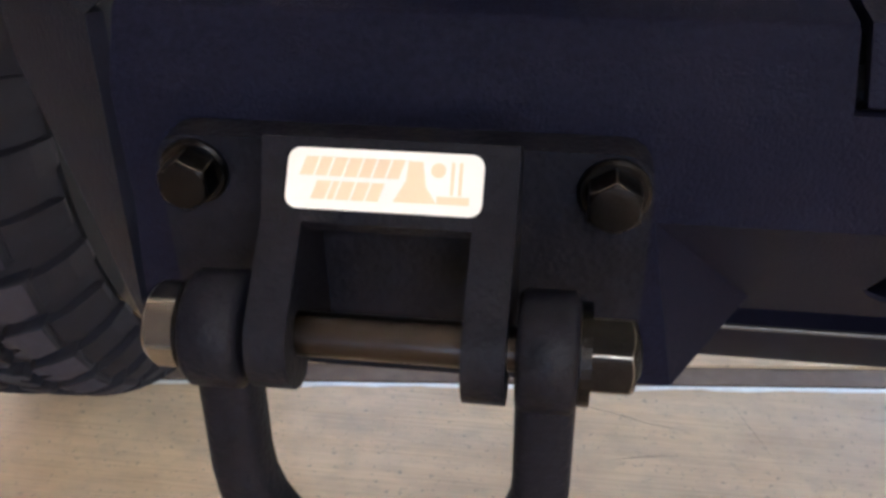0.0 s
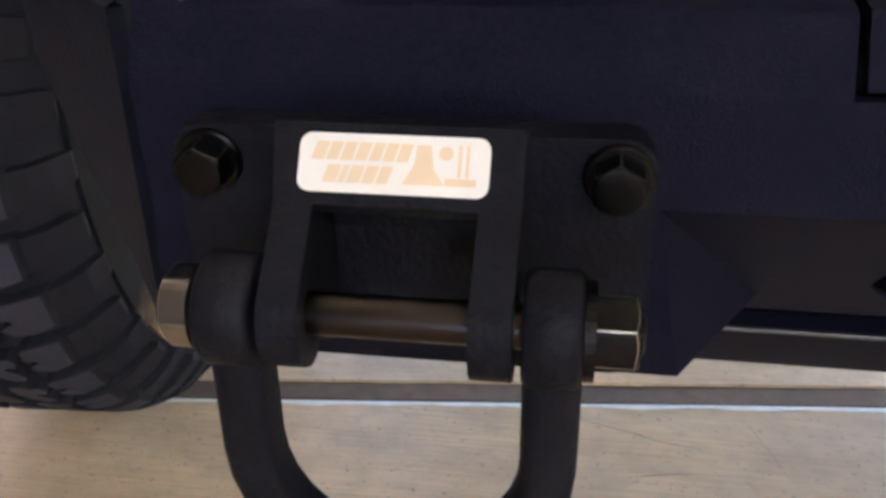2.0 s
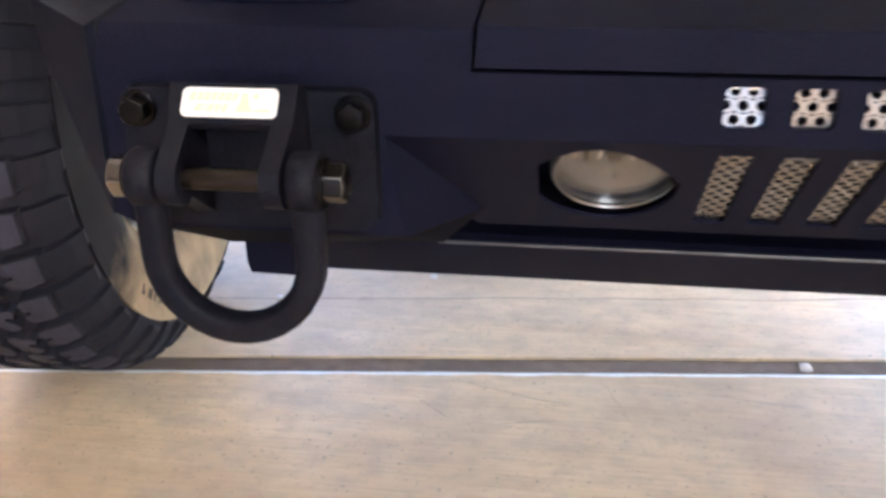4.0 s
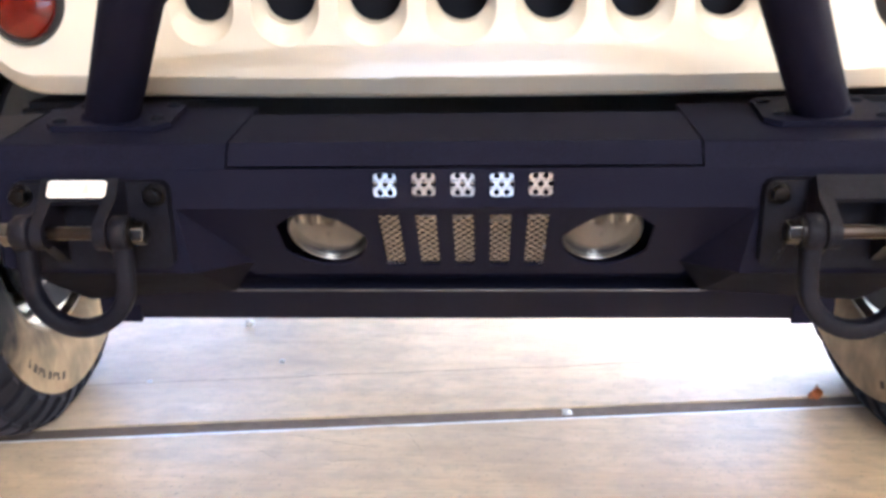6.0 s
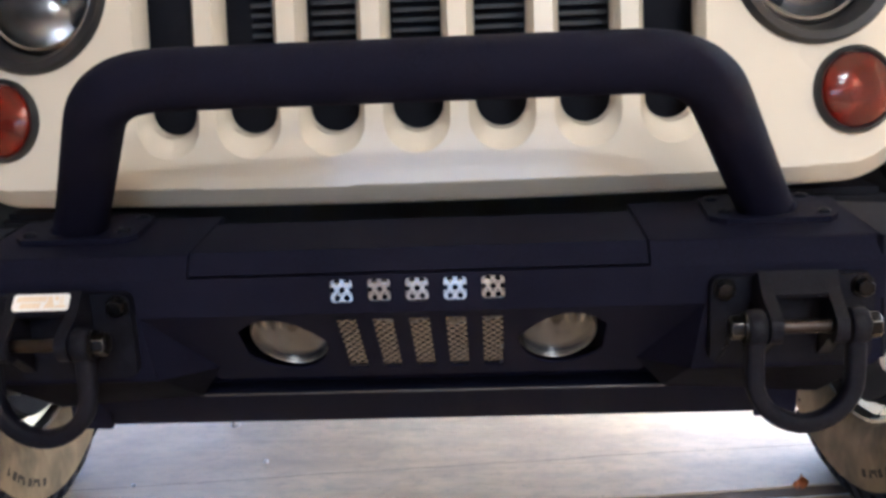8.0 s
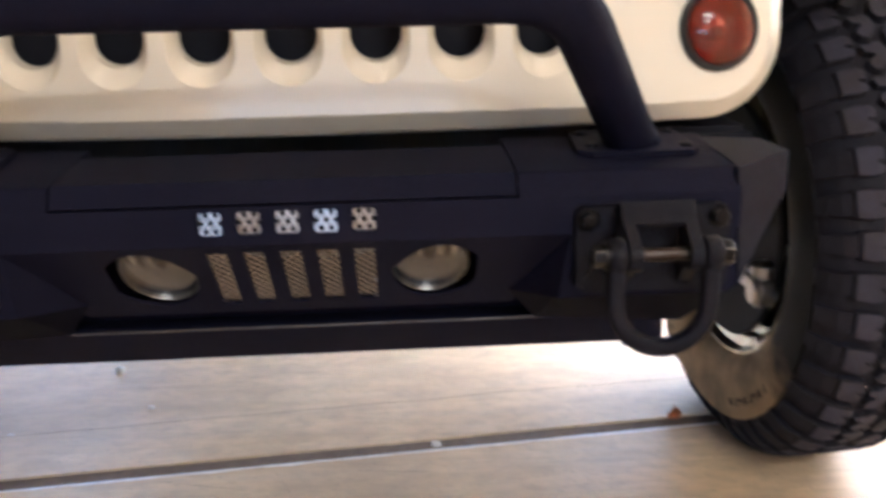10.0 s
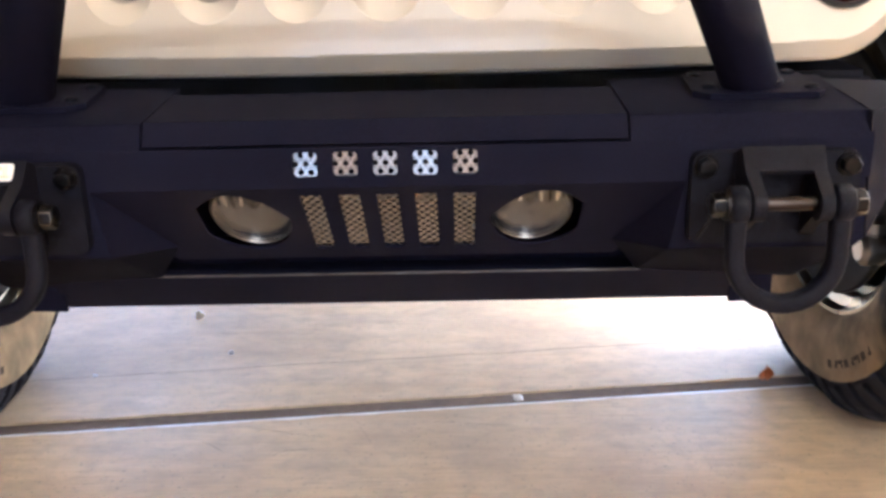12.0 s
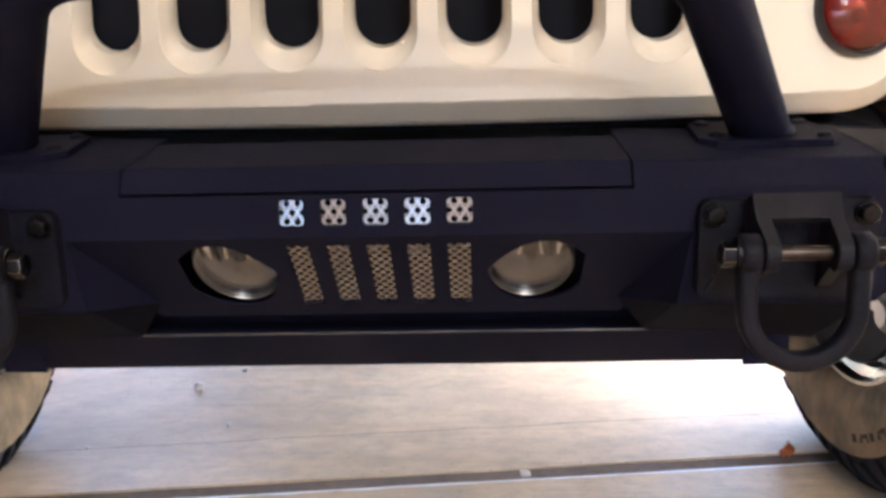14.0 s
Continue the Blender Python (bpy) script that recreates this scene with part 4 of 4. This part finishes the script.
def hex_head(centre, across, height, axis="y", turn=0.0):
    """A bolt head or nut: a six-sided body with its outer corners turned off."""
    b = bmesh.new()
    corners = hexagon(across, turn)
    around = []
    for k in range(6):
        for t in (0.0, 0.04, 0.25, 0.5, 0.75, 0.96):
            p = Vector(corners[k]).lerp(Vector(corners[(k + 1) % 6]), t)
            around.append(p * (0.985 if t == 0.0 else 1.0))
    flat = across / 2 * 0.93
    rings = [[b.verts.new((p.x, p.y, 0)) for p in around]]
    rings.append([b.verts.new((p.x, p.y, height - 0.62 * (p.length - flat) - height * 0.05)) for p in around])
    rings.append([b.verts.new((*(p * 0.985), height - 0.62 * (p.length - flat) - height * 0.018)) for p in around])
    rings.append([b.verts.new((*(p.normalized() * (flat + 0.0002)), height - height * 0.012)) for p in around])
    rings.append([b.verts.new((*(p.normalized() * flat * 0.965), height)) for p in around])
    rings.append([b.verts.new((*(p.normalized() * flat * 0.5), height)) for p in around])
    count = len(around)
    for ring, (one, two) in enumerate(zip(rings, rings[1:])):
        for k in range(count):
            side_face = b.faces.new((one[k], one[(k + 1) % count], two[(k + 1) % count], two[k]))
            side_face.material_index = 1 if ring == 1 or ring == 0 and k % 6 in (0, 5) else 0
    b.faces.new(rings[0][::-1])
    b.faces.new(rings[-1])
    m = {"y": Matrix(((1, 0, 0, 0), (0, 0, -1, 0), (0, 1, 0, 0), (0, 0, 0, 1))), "x": Matrix(((0, 0, 1, 0), (1, 0, 0, 0), (0, 1, 0, 0), (0, 0, 0, 1))), "-x": Matrix(((0, 0, -1, 0), (1, 0, 0, 0), (0, 1, 0, 0), (0, 0, 0, 1)))}[axis]
    b.transform(Matrix.Translation(centre) @ m)
    return b


for side in (-1, 1):
    mx = MOUNT_X
    pts = rounded_rect(mx - 0.0765, FACE_LOW + 0.009, mx + 0.0765, 0.5845, 0.010)
    plate = prism(pts, Matrix.Translation((0, -0.0125, 0)) @ FRONT, 0.0122, 0.002)
    mount = part("shackle_mount", mirrored(plate, side), FORGED, car, "black cast shackle mount bolted to the bumper", 35)
    # two cheeks with rounded ends, seen from the side as (y, z)
    arm = [(-0.0125, 0.5856), (-0.0240, 0.5910), (-0.0272, 0.5930), (-0.0425, 0.5750)]
    arm += [(PIN_Y + 0.0155 * math.cos(radians(a)), PIN_Z + 0.0155 * math.sin(radians(a))) for a in (135, 148, 162, 184, 206, 228, 250, 272, 294)]
    arm += [(-0.0125, 0.506)]
    for lo, hi in ((-0.0378, -0.0252), (0.0252, 0.0378)):
        blade = prism(arm, Matrix.Translation((mx + lo, 0, 0)) @ SIDE, hi - lo, 0.0022)
        for v in blade.verts:
            t = min(1.0, (-0.0125 - v.co.y) / 0.05)
            v.co.x = (mx + (v.co.x - mx) * (1 - 0.09 * t)) + (CLEVIS_X - mx) * t
        part("clevis_arm", mirrored(blade, side), FORGED, mount, smooth=35)
    # bridge between the cheeks, its face sloping forward and down
    bridge = [(-0.0125, 0.5851), (-0.0240, 0.5910), (-0.0272, 0.5930), (-0.0430, 0.5744), (-0.0400, 0.5702), (-0.0125, 0.5682)]
    part("bridge", mirrored(prism(bridge, Matrix.Translation((mx - 0.030, 0, 0)) @ SIDE, 0.060, 0.0016), side), FORGED, mount, smooth=35)
    for x in (0.2922, 0.4212):
        washer = lathe([(-0.0127, 0.0109), (-0.0142, 0.0109), (-0.0150, 0.0100), (-0.0150, 0.002)], (x, 0, 0.5725), "y", 32)
        part("washer", mirrored(washer, side), BOLT, mount, smooth=40)
        part("mount_bolt", mirrored(hex_head((x, -0.0150, 0.5725), 0.0152, 0.0095, "y", 90 if x < 0.35 else 84), side), BOLT, mount, "dark plated hex bolt", 24).data.materials.append(WORN)

# maker's plate on one mount: pale, with tan marks as plain shapes
SLANTED = (Vector((0, -0.0430, 0.5744)) - Vector((0, -0.0272, 0.5930))).normalized()
normal = SLANTED.cross(Vector((1, 0, 0))).normalized()
if normal.y > 0:
    normal = -normal
decal_m = Matrix((( 1, 0, 0, 0), (0, -SLANTED.y, normal.y, 0), (0, -SLANTED.z, normal.z, 0), (0, 0, 0, 1)))
decal_m.translation = Vector((-0.3563, -0.0350, 0.5838)) + normal * 0.0004
sticker = part("maker_plate", prism(rounded_rect(-0.0276, -0.0087, 0.0276, 0.0087, 0.0036, 6), decal_m, 0.0009, 0.0003), DECAL, car, "glossy white maker's plate with tan marks", 40)


def mark(points):
    part("mark", prism(points, decal_m @ Matrix.Translation((0, 0, 0.00092)), 0.0001), DECAL_INK, sticker, "tan printed mark")


def bar(x0, y0, x1, y1, lean=0.0008):
    mark([(x0 - lean, y0), (x1 - lean, y0), (x1 + lean, y1), (x0 + lean, y1)])


x = -0.0232
for w in (0.0038, 0.0034, 0.0036, 0.0036, 0.0033, 0.0034, 0.0034):
    bar(x, 0.0008, x + w, 0.0062)
    x += w + 0.0006
x = -0.0195
for w in (0.0040, 0.0018, 0.0038, 0.0036, 0.0034):
    bar(x, -0.0058, x + w, -0.0006)
    x += w + 0.0006
mark([(0.0030, -0.0056), (0.0150, -0.0056), (0.0118, -0.0010), (0.0106, 0.0060), (0.0066, 0.0060), (0.0062, 0.0005)])
mark([(0.0150 + u, 0.0038 + v) for u, v in circle(0.0021, 14)])
for x in (0.0186, 0.0208):
    bar(x, -0.0030, x + 0.0009, 0.0062, 0)
bar(0.0150, -0.0056, 0.0240, -0.0034, 0)


# ---- shackles hanging from the mounts ----
def shackle(side):
    """A forged bow with flattened eyes, its pin, head, nut and split pin."""
    ob = thing("shackle", "black forged bow shackle hanging from its mount", "shackle", "shackles on the bumper", at=(side * CLEVIS_X, PIN_Y, PIN_Z))
    half_w, bottom = 0.0450, 0.4585
    centre_z = bottom + half_w
    pts = [(half_w, PIN_Z - 0.006), (half_w, PIN_Z - 0.018), (half_w, centre_z + 0.012)]
    pts += [(half_w * math.cos(radians(a)), centre_z + half_w * math.sin(radians(a))) for a in range(0, -181, -12)]
    pts += [(-half_w, centre_z + 0.012), (-half_w, PIN_Z - 0.018), (-half_w, PIN_Z - 0.006)]
    section = [(0.0084 * math.copysign(abs(math.cos(t)) ** 0.6, math.cos(t)), 0.0088 * math.copysign(abs(math.sin(t)) ** 0.6, math.sin(t))) for t in [2 * math.pi * k / 20 for k in range(20)]]
    bow = sweep([(CLEVIS_X + x, PIN_Y - 0.06 * (PIN_Z - z), z) for x, z in pts], section, flat=(0, 1, 0))
    for s in (-1, 1):
        eye = lathe([(-0.0080, 0.0120), (-0.0080, 0.0150), (-0.0064, 0.0166), (0.0064, 0.0166), (0.0080, 0.0150), (0.0080, 0.0120)], (CLEVIS_X + s * half_w, PIN_Y, PIN_Z), "x", 32)
        join(bow, eye)
    part("bow", mirrored(bow, side), FORGED, ob, smooth=50)
    pin = lathe([(-0.060, 0.0058), (-0.058, 0.0063), (0.056, 0.0063), (0.058, 0.0058)], (CLEVIS_X, PIN_Y, PIN_Z), "x", 28)
    part("pin", mirrored(pin, side), PIN, ob, "worn bronze-coloured steel pin", 40)
    washer = lathe([(0.0530, 0.0130), (0.0552, 0.0130), (0.0552, 0.008), (0.0530, 0.008)], (CLEVIS_X, PIN_Y, PIN_Z), "x", 32, closed=True)
    part("washer", mirrored(washer, side), BOLT, ob)
    part("pin_head", mirrored(hex_head((CLEVIS_X + 0.0552, PIN_Y, PIN_Z), 0.0214, 0.0098, "x", 55 if side < 0 else 30), side), STEEL if side < 0 else BOLT, ob, "worn hex pin head", 24).data.materials.append(WORN)
    washer = lathe([(-0.0562, 0.0140), (-0.0532, 0.0140), (-0.0532, 0.008), (-0.0562, 0.008)], (CLEVIS_X, PIN_Y, PIN_Z), "x", 32, closed=True)
    part("washer", mirrored(washer, side), BOLT, ob)
    part("nut", mirrored(hex_head((CLEVIS_X - 0.0562, PIN_Y, PIN_Z), 0.0194, 0.0118, "-x", 23), side), BOLT, ob, "dark plated hex nut", 24).data.materials.append(WORN)
    tip = lathe([(-0.0694, 0.0045), (-0.0686, 0.0062), (-0.064, 0.0062)], (CLEVIS_X, PIN_Y, PIN_Z), "x", 20)
    part("pin_tip", mirrored(tip, side), BOLT, ob)
    if side > 0:
        wire = [(CLEVIS_X - 0.0700, PIN_Y - 0.003, PIN_Z - 0.006 - 0.0035 * k) for k in range(4)] + [(CLEVIS_X - 0.0735 - 0.002 * k, PIN_Y - 0.004, PIN_Z - 0.020 - 0.003 * k) for k in range(4)]
        part("split_pin", sweep(wire, circle(0.0016, 8)), BOLT, ob, smooth=60)
    return ob


for side in (-1, 1):
    shackle(side)

# ---- litter on the floor ----
leaf = bmesh.new()
rows = []
for k in range(9):
    t = k / 8
    w = 0.013 * math.sin(math.pi * min(1, t * 0.95 + 0.05)) ** 0.8 + 0.0005
    z = 0.0015 + 0.030 * t ** 1.2
    rows.append([leaf.verts.new((0.6167 + u * w, 0.683 + 0.010 * (1 - abs(u)) - 0.006 * t + 0.004 * math.sin(5 * t), z - 0.003 * abs(u))) for u in (-1, -0.5, 0, 0.5, 1)])
for one, two in zip(rows, rows[1:]):
    for k in range(4):
        leaf.faces.new((one[k], one[k + 1], two[k + 1], two[k]))
bmesh.ops.solidify(leaf, geom=leaf.faces[:], thickness=0.0006)
tagged(part("leaf", leaf, LEAF, smooth=60), "curled dry orange-brown leaf on the slab joint", "leaf")


def grit(x, y, size, mat, label, flat=0.6, seed=0):
    b = bmesh.new()
    bmesh.ops.create_icosphere(b, subdivisions=2, radius=size / 2)
    for v in b.verts:
        v.co *= 1 + 0.5 * noise.noise(v.co * 150 + Vector((seed, 0, 0)))
        v.co.z *= flat
    low = min(v.co.z for v in b.verts)
    bmesh.ops.translate(b, verts=b.verts, vec=(x, y, -low - 0.0004))
    tagged(part("grit", b, mat, smooth=30), label, "grit", "grit on the floor")


grit(-0.4917, 1.011, 0.020, GRIT, "small shiny metal pebble on the concrete", 0.9, 1)
grit(-0.384, 0.8316, 0.012, GRIT, "small white chip on the concrete", 0.5, 2)
grit(0.1666, 0.6260, 0.020, GRIT, "pale flat chip at the slab joint", 0.35, 3)
grit(-0.42, 1.12, 0.014, GRIT, "small pale crumb on the concrete", 0.5, 4)
grit(0.09, 1.17, 0.013, FILLER, "small brown crumb on the concrete", 0.6, 5)
grit(0.47, 1.12, 0.018, GRIT, "small pale crumb on the concrete", 0.3, 6)
grit(-0.62, 0.74, 0.009, GRIT, "tiny pale crumb on the concrete", 0.5, 7)
